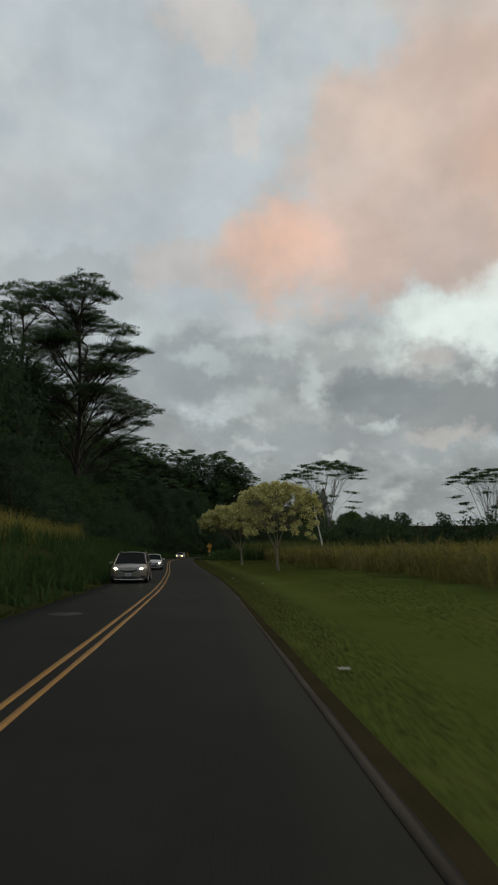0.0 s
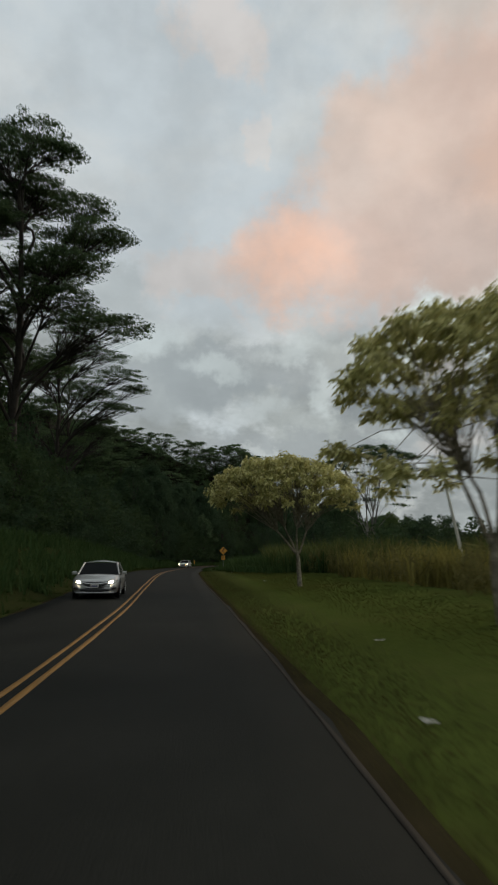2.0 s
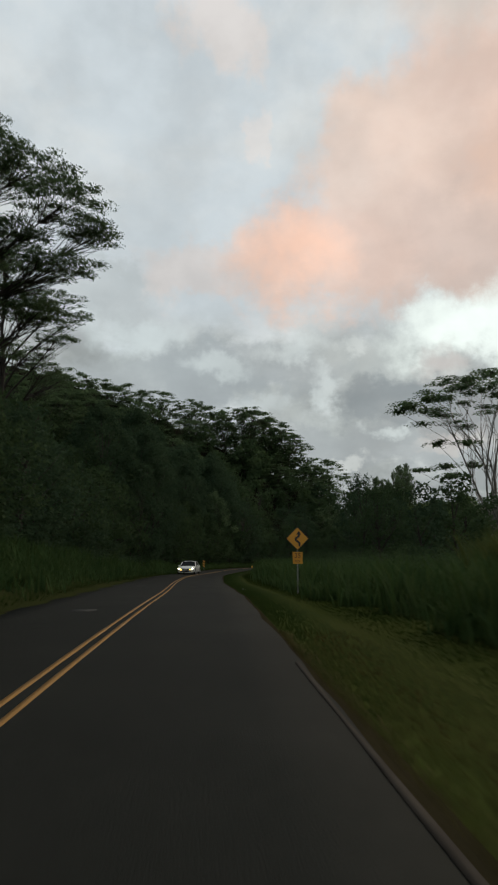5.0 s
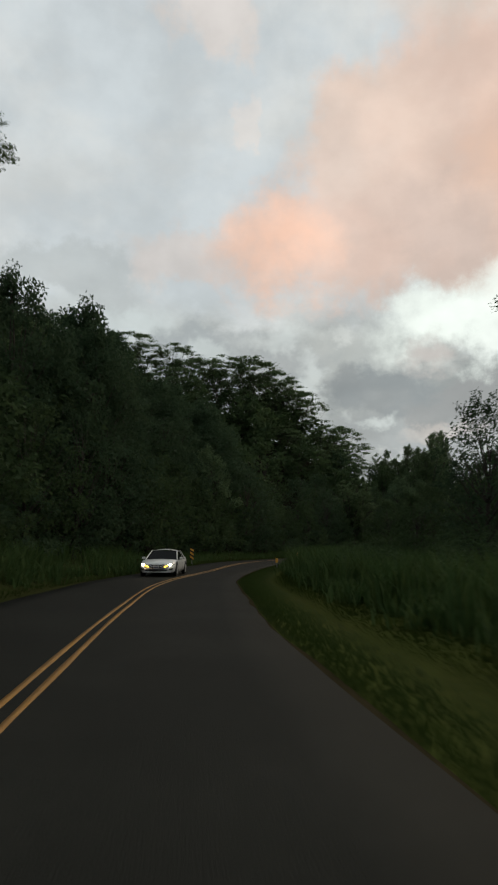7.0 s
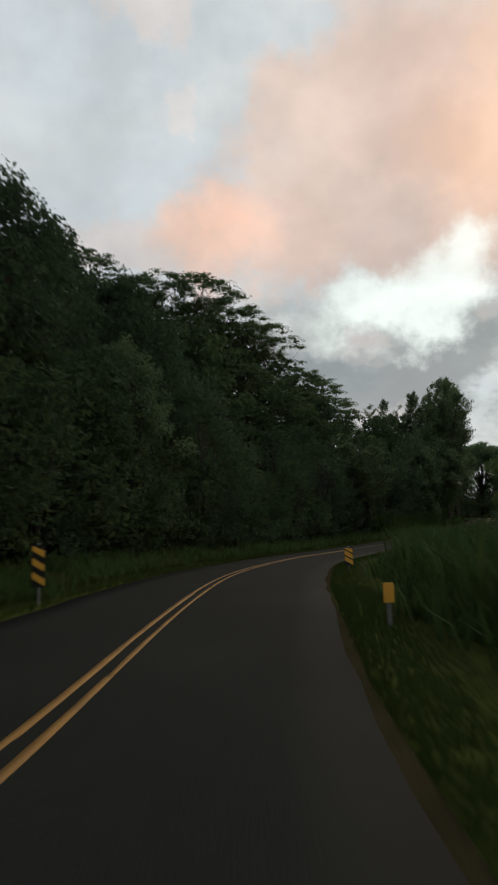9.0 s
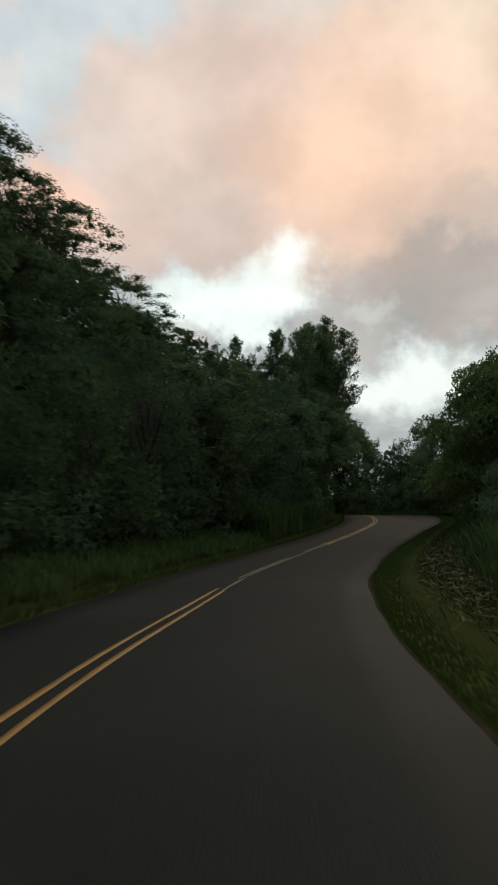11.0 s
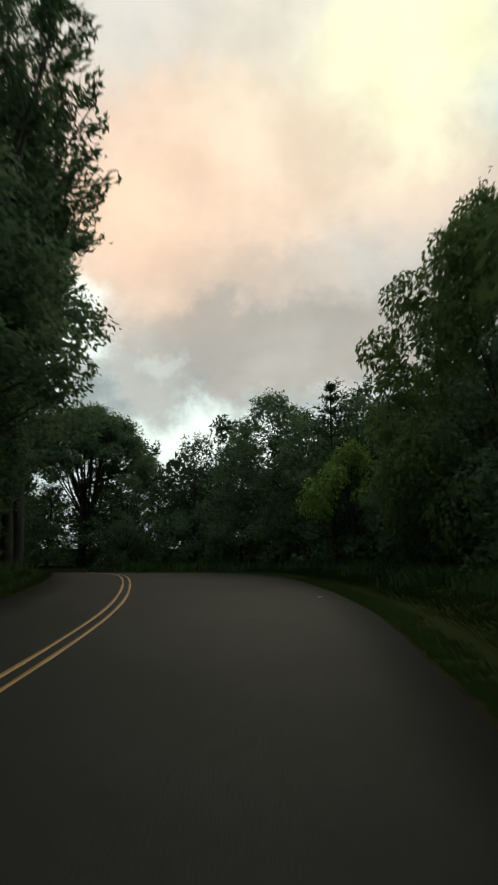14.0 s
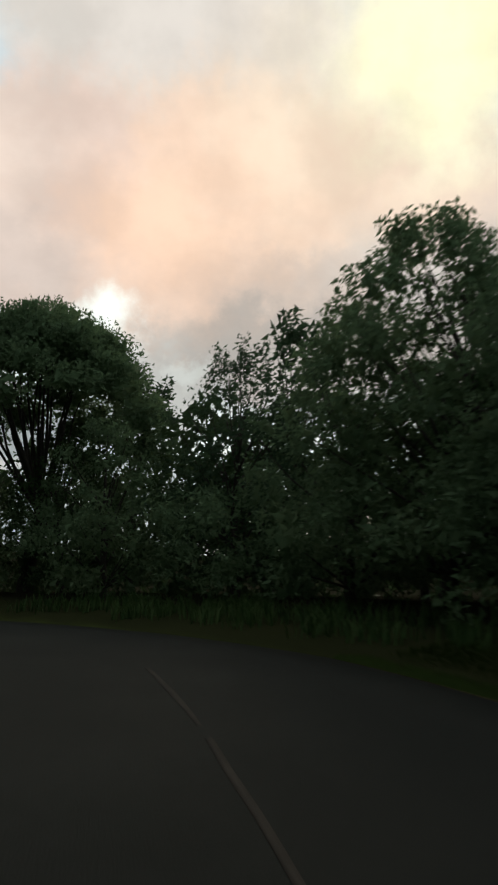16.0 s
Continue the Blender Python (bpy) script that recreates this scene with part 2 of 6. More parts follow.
M["tall_straw"] = material("tall_straw_grass", [(0.090, 0.088, 0.022), (0.175, 0.158, 0.042), (0.28, 0.245, 0.075)], 0.12, 0.9, island=0.4, through_light=0.35, spec=0.05)
M["tall_olive"] = material("tall_olive_grass", [(0.036, 0.055, 0.016), (0.074, 0.092, 0.028), (0.128, 0.136, 0.046)], 0.12, 0.9, island=0.35, through_light=0.35, spec=0.05)
M["lawn_green"] = material("lush_lawn_blade", [(0.019, 0.034, 0.008), (0.028, 0.045, 0.010), (0.040, 0.054, 0.014)], 0.22, 0.9, island=0.2, through_light=0.35, spec=0.05)
M["foot_blade"] = material("foot_grass_blade", [(0.014, 0.026, 0.006), (0.026, 0.042, 0.009), (0.044, 0.054, 0.014)], 0.12, 0.9, island=0.4, through_light=0.3, spec=0.05)
M["dry_blade"] = material("dry_lawn_blade", [(0.046, 0.042, 0.0160), (0.072, 0.063, 0.0240), (0.108, 0.090, 0.034)], 0.3, 0.95, island=0.25, through_light=0.3, spec=0.05)
M["leaf_dark"] = material("dark_forest_leaf", [(0.0192, 0.0352, 0.0160), (0.0400, 0.0672, 0.0288), (0.0759, 0.1080, 0.0463)], 0.25, 0.8, island=0.22, through_light=0.45, spec=0.08, fine_share=0.15)
M["leaf_deep"] = material("deep_green_leaf", [(0.0190, 0.0363, 0.0190), (0.0380, 0.0657, 0.0346), (0.0707, 0.1036, 0.0562)], 0.25, 0.8, island=0.22, through_light=0.45, spec=0.08, fine_share=0.15)
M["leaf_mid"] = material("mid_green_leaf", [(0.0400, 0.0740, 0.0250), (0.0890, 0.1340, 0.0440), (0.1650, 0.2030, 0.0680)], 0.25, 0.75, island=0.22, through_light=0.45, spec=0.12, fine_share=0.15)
M["leaf_lime"] = material("lime_leaf", [(0.0879, 0.1527, 0.0343), (0.185, 0.2816, 0.0628), (0.292, 0.387, 0.0998)], 0.3, 0.75, island=0.55, through_light=0.35, spec=0.1)
M["leaf_gold"] = material("yellow_green_leaf", [(0.22, 0.225, 0.075), (0.46, 0.43, 0.16), (0.74, 0.69, 0.36)], 0.5, 0.7, island=0.6, through_light=0.35, spec=0.15)
# grey-green leaf, its tone lifted to mimic the brighter hazy light near the bend
M["leaf_grey_lifted"] = material("lifted_grey_green_leaf", [(0.0405, 0.0714, 0.0358), (0.0856, 0.1333, 0.0666), (0.1487, 0.1964, 0.1011)], 0.25, 0.8, island=0.22, through_light=0.45, spec=0.08, fine_share=0.15)
M["leaf_fine"] = material("fine_feathery_leaf", [(0.0358, 0.0627, 0.0314), (0.0762, 0.1165, 0.056), (0.1232, 0.1702, 0.0806)], 0.2, 0.85, island=0.5, through_light=0.42, spec=0.05)
M["bark_dark"] = material("dark_bark", [(0.012, 0.010, 0.008), (0.028, 0.023, 0.018), (0.05, 0.042, 0.033)], 1.5, 0.9, 0.7, 14)
M["bark_pale"] = material("pale_bark", [(0.07, 0.065, 0.055), (0.15, 0.14, 0.12), (0.24, 0.22, 0.19)], 1.5, 0.85, 0.5, 14)
M["bark_mottled"] = material("mottled_bark", [(0.035, 0.028, 0.018), (0.16, 0.14, 0.10), (0.38, 0.34, 0.26)], 7.0, 0.85, 0.5, 20)


# ---- mesh tools ----
def mesh_of(name, verts, faces, mat, smooth=False):
    """A mesh from arrays; faces all of one size, or a list of arrays with sizes of their own."""
    me = bpy.data.meshes.new(name)
    groups = [f for f in (faces if isinstance(faces, list) else [faces]) if len(f)]
    verts = np.asarray(verts, np.float32)
    me.vertices.add(len(verts))
    me.vertices.foreach_set("co", verts.ravel())
    loops = np.concatenate([np.asarray(f, np.int32).ravel() for f in groups])
    sizes = np.concatenate([np.full(len(f), np.shape(f)[1], np.int32) for f in groups])
    me.loops.add(len(loops))
    me.loops.foreach_set("vertex_index", loops)
    me.polygons.add(len(sizes))
    me.polygons.foreach_set("loop_start", np.r_[0, np.cumsum(sizes)[:-1]].astype(np.int32))
    me.polygons.foreach_set("loop_total", sizes)
    if smooth:
        me.polygons.foreach_set("use_smooth", np.ones(len(sizes), bool))
    me.materials.append(mat)
    me.update(calc_edges=True)
    return me


def part(name, me, parent, label="", m=None):
    ob = new(name, me)
    ob.parent = parent
    if m is not None:
        ob.matrix_basis = m
    return tagged(ob, label)


def of_bm(name, bm, mat, smooth=False):
    me = bpy.data.meshes.new(name)
    bm.to_mesh(me)
    bm.free()
    me.materials.append(mat)
    if smooth:
        me.polygons.foreach_set("use_smooth", np.ones(len(me.polygons), bool))
    return me


def box(bm, size, at=(0, 0, 0), turn=(0, 0, 0), bevel=0.0):
    """A bevelled block, added to bm."""
    made = bmesh.ops.create_cube(bm, size=1.0, matrix=pose(*at, *turn) @ Matrix.Diagonal((*size, 1)))
    if bevel:
        edges = {e for v in made["verts"] for e in v.link_edges}
        bmesh.ops.bevel(bm, geom=list(edges), offset=bevel, segments=2, affect="EDGES", profile=0.6)
    return bm


def joined(pieces):
    """Verts and faces of several (verts, faces) pairs as one."""
    at, vs, fs = 0, [], []
    for v, f in pieces:
        vs.append(v)
        fs.append(np.asarray(f) + at)
        at += len(v)
    return np.concatenate(vs), np.concatenate(fs)


def tube(points, radii, sides=6):
    p = np.asarray(points, float)
    d = np.gradient(p, axis=0)
    d /= np.linalg.norm(d, axis=1)[:, None] + 1e-9
    ref = np.where(np.abs(d[:, 2:3]) > 0.9, [[1.0, 0, 0]], [[0, 0, 1.0]])
    a = np.cross(d, ref)
    a /= np.linalg.norm(a, axis=1)[:, None] + 1e-9
    b = np.cross(d, a)
    th = np.linspace(0, 2 * np.pi, sides, endpoint=False)
    ring = np.cos(th)[None, :, None] * a[:, None] + np.sin(th)[None, :, None] * b[:, None]
    v = (p[:, None] + ring * np.asarray(radii, float)[:, None, None]).reshape(-1, 3)
    i, k = np.meshgrid(np.arange(len(p) - 1), np.arange(sides), indexing="ij")
    j = (k + 1) % sides
    f = np.stack([i * sides + k, i * sides + j, (i + 1) * sides + j, (i + 1) * sides + k], -1).reshape(-1, 4)
    return v, f


def unit(v):
    return v / (np.linalg.norm(v, axis=-1, keepdims=True) + 1e-9)


def leaves(rng, centres, length, width, droop=0.0, level=0.0, out=None, full=False):
    """Pointed leaf blades at the centres. droop: how far they hang; level: how flat they lie."""
    n = len(centres)
    a = rng.normal(size=(n, 3))
    if out is not None:
        a = a * 0.7 + out
    a[:, 2] = a[:, 2] * (1 - level) - droop
    a = unit(a)
    up = rng.normal(size=(n, 3)) * (1 - 0.7 * level) + (0, 0, level * 2)
    b = unit(np.cross(a, up))
    fold = np.cross(a, b)
    ln = length * rng.uniform(0.6, 1.3, (n, 1))
    w = width * rng.uniform(0.6, 1.3, (n, 1))
    if full:
        v = np.stack([centres - a * ln * 0.5, centres + b * w * 0.5 + fold * w * 0.18, centres + a * ln * 0.5 - (0, 0, 0.12) * ln, centres - b * w * 0.5 + fold * w * 0.18], 1)
        k = 4 * np.arange(n)[:, None]
        return v.reshape(-1, 3), np.concatenate([k + (0, 1, 2), k + (0, 2, 3)])
    v = np.stack([centres - a * ln * 0.5, centres + b * w * 0.62 + fold * w * 0.15, centres + a * ln * 0.5 - b * w * 0.35], 1)
    return v.reshape(-1, 3), np.arange(3 * n).reshape(-1, 3)


def cores(rng, centres, sizes, m=15, level=0.0):
    """Dense leafy hearts of the foliage lumps, ragged, hidden in the leaves round them."""
    sizes = np.repeat(np.asarray(sizes, float), m, 0)
    at = np.repeat(np.asarray(centres, float), m, 0) + unit(rng.normal(size=(len(sizes), 3))) * rng.uniform(0.25, 1.0, (len(sizes), 1)) * sizes
    big = sizes[:, :1]
    return leaves(rng, at, big * 0.80, big * 0.58, 0.3 * (1 - level), level)


def in_ball(rng, n):
    return unit(rng.normal(size=(n, 3))) * rng.uniform(0, 1, (n, 1)) ** (1 / 3)


# ---- the lie of the road: points of our lane's line of travel, with the road's height ----
LINE = [
    (8.0, -59.6, 0.0), (4.8, -29.8, 0.0), (1.52, 0.0, 0.0), (-0.6, 19.1, -0.02), (-2.96, 38.7, -0.04), (-5.81, 58.5, 0.0),
    (-9.0, 77.6, 0.26), (-11.96, 96.3, 0.51), (-14.52, 114.8, 0.56), (-16.98, 133.5, 0.47), (-19.38, 152.9, 0.39), (-20.45, 172.4, 0.54),
    (-18.88, 190.9, 0.75), (-14.93, 207.5, 0.81), (-9.01, 221.9, 0.90), (-1.39, 235.3, 1.25), (7.15, 248.2, 1.95), (15.0, 260.5, 2.86),
    (20.89, 273.1, 3.62), (23.5, 281.0, 3.92), (24.3, 288.5, 4.05), (22.8, 296.5, 4.1), (18.0, 304.0, 4.15), (10.5, 309.5, 4.2), (1.0, 313.0, 4.2), (-12.0, 316.0, 4.2),
]


def spline(points, step=1.0):
    p = np.array(points)
    p = np.r_[[2 * p[0] - p[1]], p, [2 * p[-1] - p[-2]]]
    out = []
    for i in range(1, len(p) - 2):
        n = max(2, int(np.linalg.norm(p[i + 1] - p[i]) / step))
        f = np.linspace(0, 1, n, endpoint=False)[:, None]
        a, b, c, d = p[i - 1 : i + 3]
        out.append(0.5 * (2 * b + (c - a) * f + (2 * a - 5 * b + 4 * c - d) * f**2 + (3 * b - a - 3 * c + d) * f**3))
    return np.concatenate([*out, p[-2:-1]])


REF = spline(LINE)
DIST = np.r_[0, np.cumsum(np.linalg.norm(np.diff(REF[:, :2], axis=0), axis=1))]
DIST -= DIST[np.argmin(np.hypot(REF[:, 0] - 1.52, REF[:, 1]))]
TAN = unit(np.gradient(REF[:, :2], axis=0))
NOR = np.stack([TAN[:, 1], -TAN[:, 0]], 1)
S0, S1 = DIST[0], DIST[-1]
# offsets from the line of travel (right is plus): the double line, the two edges of the asphalt
CENTRE_OFF = ((-60, 0, 30, 47, 58, 75, 90, 130, 145, 155, 162, 167, 172, 178, 188, 200, 209, 215, 224, 231, 250, 265, 286, 300, 340), (-1.95, -1.9, -1.95, -2.1, -2.1, -1.95, -1.88, -1.58, -1.66, -1.78, -1.95, -1.78, -1.35, -0.78, -1.0, -1.65, -1.82, -2.12, -2.12, -2.44, -2.63, -2.42, -1.9, -2.2, -2.2))
RIGHT_OFF = ((-60, 0, 100, 127, 141, 157, 168, 178, 188, 196, 206, 215, 230, 240, 250, 260, 266, 280, 290, 296, 320, 340), (1.2, 1.2, 1.38, 1.95, 1.78, 1.7, 1.4, 1.75, 2.0, 1.8, 1.4, 1.5, 1.15, 1.25, 1.45, 1.9, 2.5, 4.1, 4.9, 5.2, 3.0, 2.0))
LEFT_OFF = ((-60, 0, 60, 107, 145, 166, 178, 188, 200, 224, 240, 260, 286, 340), (-4.7, -4.7, -5.0, -5.1, -5.7, -5.2, -4.0, -3.8, -4.2, -4.5, -4.9, -5.1, -4.8, -5.0))

BEND_LINE = ((280, 288, 290, 294, 297), (0.85, 1.0, 1.1, 1.5, 1.9))


def at(s, off):
    """World x and y of a place by its way along the road and its offset."""
    s, off = np.asarray(s, float), np.asarray(off, float)
    x, y = (np.interp(s, DIST, REF[:, k]) for k in (0, 1))
    nx, ny = (np.interp(s, DIST, NOR[:, k]) for k in (0, 1))
    return np.stack([x + nx * off, y + ny * off], -1)


def road_place(xy):
    """Way along the road and offset of world places."""
    xy = np.asarray(xy, float).reshape(-1, 2)
    s, off = np.empty(len(xy)), np.empty(len(xy))
    for i in range(0, len(xy), 4000):
        q = xy[i : i + 4000]
        d2 = ((q[:, None] - REF[None, :, :2]) ** 2).sum(-1)
        k = d2.argmin(1)
        side = np.sign(((q - REF[k, :2]) * NOR[k]).sum(-1) + 1e-9)
        s[i : i + 4000], off[i : i + 4000] = DIST[k], side * np.sqrt(d2[np.arange(len(q)), k])
    return s, off


def rise(x, lo, hi):
    f = np.clip((x - lo) / (hi - lo), 0, 1)
    return f * f * (3 - 2 * f)


def ground_z(xy):
    xy = np.asarray(xy, float).reshape(-1, 2)
    s, off = road_place(xy)
    z = np.interp(s, DIST, REF[:, 2]) - 0.05
    left = np.maximum(0, -off - 5.4)
    bank = np.interp(s, (0, 100, 150, 175, 200, 340), (0.62, 0.60, 0.45, 0.2, 0.15, 0.1))
    hill = np.interp(s, (-60, 80, 140, 170, 200, 230, 246, 340), (0.05, 0.10, 0.18, 0.30, 0.45, 0.50, 0.85, 0.85))
    z += bank * np.minimum(left, 3.5) + hill * 70 * np.tanh(np.maximum(0, left - 7.5) / 70)
    right = np.maximum(0, off - np.interp(s, *RIGHT_OFF) - 1.0)
    z += np.interp(s, (0, 40, 90, 130, 240, 255), (0.02, 0.09, 0.07, 0.0, 0.0, 0.14)) * np.minimum(right, 6)
    z += 0.05 * np.sin(xy[:, 0] * 0.7 + 1.3 * np.sin(xy[:, 1] * 0.31)) * rise(np.abs(off), 7, 12)
    far = rise(xy[:, 0], 200, 900) * 22 + rise(xy[:, 1], 420, 900) * 30
    return z + far


def ground_at(s, off):
    return np.c_[at(s, off).reshape(-1, 2), ground_z(at(s, off))]


def spot(s, off, dz=0.0):
    p = ground_at([s], [off])[0]
    return float(p[0]), float(p[1]), float(p[2]) + dz


def heading(s):
    """Degrees to turn a thing that faces +y so that it faces along the road."""
    i = np.abs(DIST - s).argmin()
    return math.degrees(math.atan2(-TAN[i, 0], TAN[i, 1]))


# ---- ground, road and markings ----
def build_ground():
    xs = np.r_[-2600, -1200, -600, -350, -220, -150, np.arange(-110, -45, 1.6), np.arange(-45, 46, 0.8), np.arange(47, 111, 1.6), 150, 220, 350, 500, 700, 1200, 2600]
    ys = np.r_[-2600, -900, -300, -150, np.arange(-90, 345, 1.2), 380, 430, 520, 650, 900, 1500, 2800]
    gx, gy = np.meshgrid(xs, ys)
    xy = np.c_[gx.ravel(), gy.ravel()]
    v = np.c_[xy, ground_z(xy)]
    i, j = np.meshgrid(np.arange(len(ys) - 1), np.arange(len(xs) - 1), indexing="ij")
    a = i * len(xs) + j
    f = np.stack([a, a + 1, a + 1 + len(xs), a + len(xs)], -1).reshape(-1, 4)
    me = mesh_of("ground", v, f, M["ground"], True)
    s, off = road_place(xy)
    # share of the dark brown: below the trees, left bank, right verges
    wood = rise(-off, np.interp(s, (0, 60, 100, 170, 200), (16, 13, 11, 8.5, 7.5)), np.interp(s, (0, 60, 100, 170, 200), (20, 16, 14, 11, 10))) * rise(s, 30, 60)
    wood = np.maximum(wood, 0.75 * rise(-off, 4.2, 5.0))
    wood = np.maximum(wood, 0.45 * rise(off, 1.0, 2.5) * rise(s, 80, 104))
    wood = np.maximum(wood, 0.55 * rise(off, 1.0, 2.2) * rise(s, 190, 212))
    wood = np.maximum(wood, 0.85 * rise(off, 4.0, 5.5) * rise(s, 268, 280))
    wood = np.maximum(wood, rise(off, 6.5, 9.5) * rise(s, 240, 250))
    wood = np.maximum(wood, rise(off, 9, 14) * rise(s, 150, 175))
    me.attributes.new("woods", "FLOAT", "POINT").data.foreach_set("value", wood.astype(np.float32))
    tagged(new("ground", me), "rough grassy ground rising to wooded slopes", "ground", kind="structure")


def strip(name, s, left, right, lift, mat, cols=2, thick=0.0, crown=0.0):
    """A band laid along the road between two offsets."""
    s, left, right = np.broadcast_arrays(np.asarray(s, float), left, right)
    f = np.linspace(0, 1, cols)
    off = left[:, None] * (1 - f) + right[:, None] * f
    xy = at(np.repeat(s[:, None], cols, 1), off)
    z = np.interp(s, DIST, REF[:, 2])[:, None] + lift + crown * (1 - (2 * f - 1) ** 2)[None]
    v = np.concatenate([xy, np.broadcast_to(z, off.shape)[..., None]], -1)
    if thick:
        skirt_l, skirt_r = v[:, :1] - (0, 0, thick), v[:, -1:] - (0, 0, thick)
        v = np.concatenate([skirt_l, v, skirt_r], 1)
    m = v.shape[1]
    i, j = np.meshgrid(np.arange(len(s) - 1), np.arange(m - 1), indexing="ij")
    a = i * m + j
    return mesh_of(name, v.reshape(-1, 3), np.stack([a, a + 1, a + m + 1, a + m], -1).reshape(-1, 4), mat, not thick)


def build_road():
    rng = np.random.default_rng(3)
    s = np.arange(S0 + 1, S1 - 1, 0.5)
    ragged = np.interp(s, s[::3], rng.normal(0, 0.028, len(s[::3])))
    ragged2 = np.interp(s, s[::3], rng.normal(0, 0.028, len(s[::3])))
    le, re = (np.interp(s, *k) for k in (LEFT_OFF, RIGHT_OFF))
    road = tagged(new("road", strip("road", s, le + ragged, re + ragged2, 0.0, M["asphalt"], 9, 0.14)), "worn dark asphalt two-lane country road", "road", kind="structure")
    # bare soil where the tyres and the mower leave off
    for name, side, edge in (("soil_margin", 1, re), ("soil_margin", -1, le)):
        wide = np.interp(s, (100, 116), (0.17, 0.10)) + np.interp(s, s[::6], rng.uniform(-0.06, 0.08, len(s[::6])))
        a, b = edge - side * 0.1, edge + side * wide
        tagged(new(name, strip(name, s, np.minimum(a, b), np.maximum(a, b), -0.012, M["edge_soil"], 4)), "bare brown soil along the asphalt edge", "soil", kind="structure")
    # double yellow centre line, each stripe in runs with worn breaks; past the second bend it is worn to shreds
    for k, shift in enumerate((-0.12, 0.12)):
        cut = S0 + 2
        while cut < S1 - 3:
            shreds = 226 < cut < 246
            end = min(cut + (rng.uniform(1.2, 5.0) if shreds else min(rng.uniform(22, 50), max(1.0, 226.2 - cut), 50 if cut < 160 else rng.uniform(5, 12)) if cut < 226 else rng.uniform(22, 50)), S1 - 2)
            r = np.arange(cut, end, 0.25 if shreds else 0.5)
            wide = 0.5 * np.arange(-8, 9)  # eases the bends of the line
            c = np.interp(r[:, None] + wide, *CENTRE_OFF).mean(1) + shift * (0.6 if shreds else 1.0)
            wob = np.interp(r, r[::8], rng.normal(0, 0.006, len(r[::8])))
            worn = (0.050 - 0.010 * (cut > 180)) * np.interp(r, r[::3], rng.uniform(0.75, 1.08, len(r[::3])))
            if not (shreds and k == 0 and rng.random() < 0.5):
                me = strip("centre_line", r, c - worn + wob, c + worn + wob, 0.005, M["faded_line" if shreds else "yellow_line"], 2, 0.006)
                tagged(part("centre_line", me, road), "worn yellow painted centre stripe")
            cut = end + (rng.uniform(-0.1, 0.35) if shreds else -0.45 + rng.uniform(0.03, 0.10 if cut < 160 else 0.22))
    # worn pale edge line, in pieces
    for a, b, off in ((-1.5, 60, -0.05), (60, 108, -0.05), (288.0, 291.2, 0.0), (291.5, 296, 0.0)):
        r = np.arange(a, b, 0.5)
        c = np.interp(r, *RIGHT_OFF) + off if a < 200 else np.interp(r, *BEND_LINE)
        w = 0.032 + 0.006 * (a > 200) + np.interp(r, r[::4], rng.uniform(-0.014, 0.012, len(r[::4])))
        tagged(part("edge_line", strip("edge_line", r, c - w, c + w, 0.005, M["pale_line"], 2, 0.006), road), "faded pale edge line")
    # repair patches and wheel-worn marks
    for a, off, ln, wd in ((18.5, -3.6, 1.1, 0.9), (70, -3.8, 1.5, 1.0), (141, -3.7, 1.1, 1.0), (118, -3.2, 1.0, 0.7)):
        r = np.linspace(a, a + ln, 5)
        w = wd / 2 * (1 - 0.5 * (2 * np.linspace(0, 1, 5) - 1) ** 4)
        tagged(part("repair_patch", strip("repair_patch", r, off - w, off + w, 0.006, M["patch"], 3, 0.007), road), "pale rough repair patch")


build_ground()
build_road()


# ---- trees ----
CROWNS = {}  # raw foliage of the forest trees, for the far woods


def limb(rng, start, way, length, r0, r1, bend=0.15, lift=0.0, n=6):
    """A curved limb: its points, radii and last direction."""
    p, d = [np.array(start, float)], unit(np.array(way, float))
    for _ in range(n - 1):
        d = unit(d + rng.normal(0, bend, 3) / math.sqrt(n) + (0, 0, lift / n))
        p.append(p[-1] + d * length / (n - 1))
    return np.array(p), np.linspace(r0, r1, n), d


def trunk_mesh(name, limbs, mat, sides=6):
    return mesh_of(name, *joined([tube(p, r, sides if r[0] > 0.09 else 3) for p, r in limbs]), mat, True)


def tree(name, wood, crown, wood_mat, leaf_mat, label, sides=6, group="", leaf_label=""):
    """An Empty at the foot with a trunk and a crown under it, far below the ground until it is set."""
    ob = new(name)
    part("trunk", trunk_mesh("trunk", wood, wood_mat, sides), ob)
    part("crown", mesh_of("crown", *crown, leaf_mat), ob, leaf_label)
    return tagged(ob, label, "tree", group)


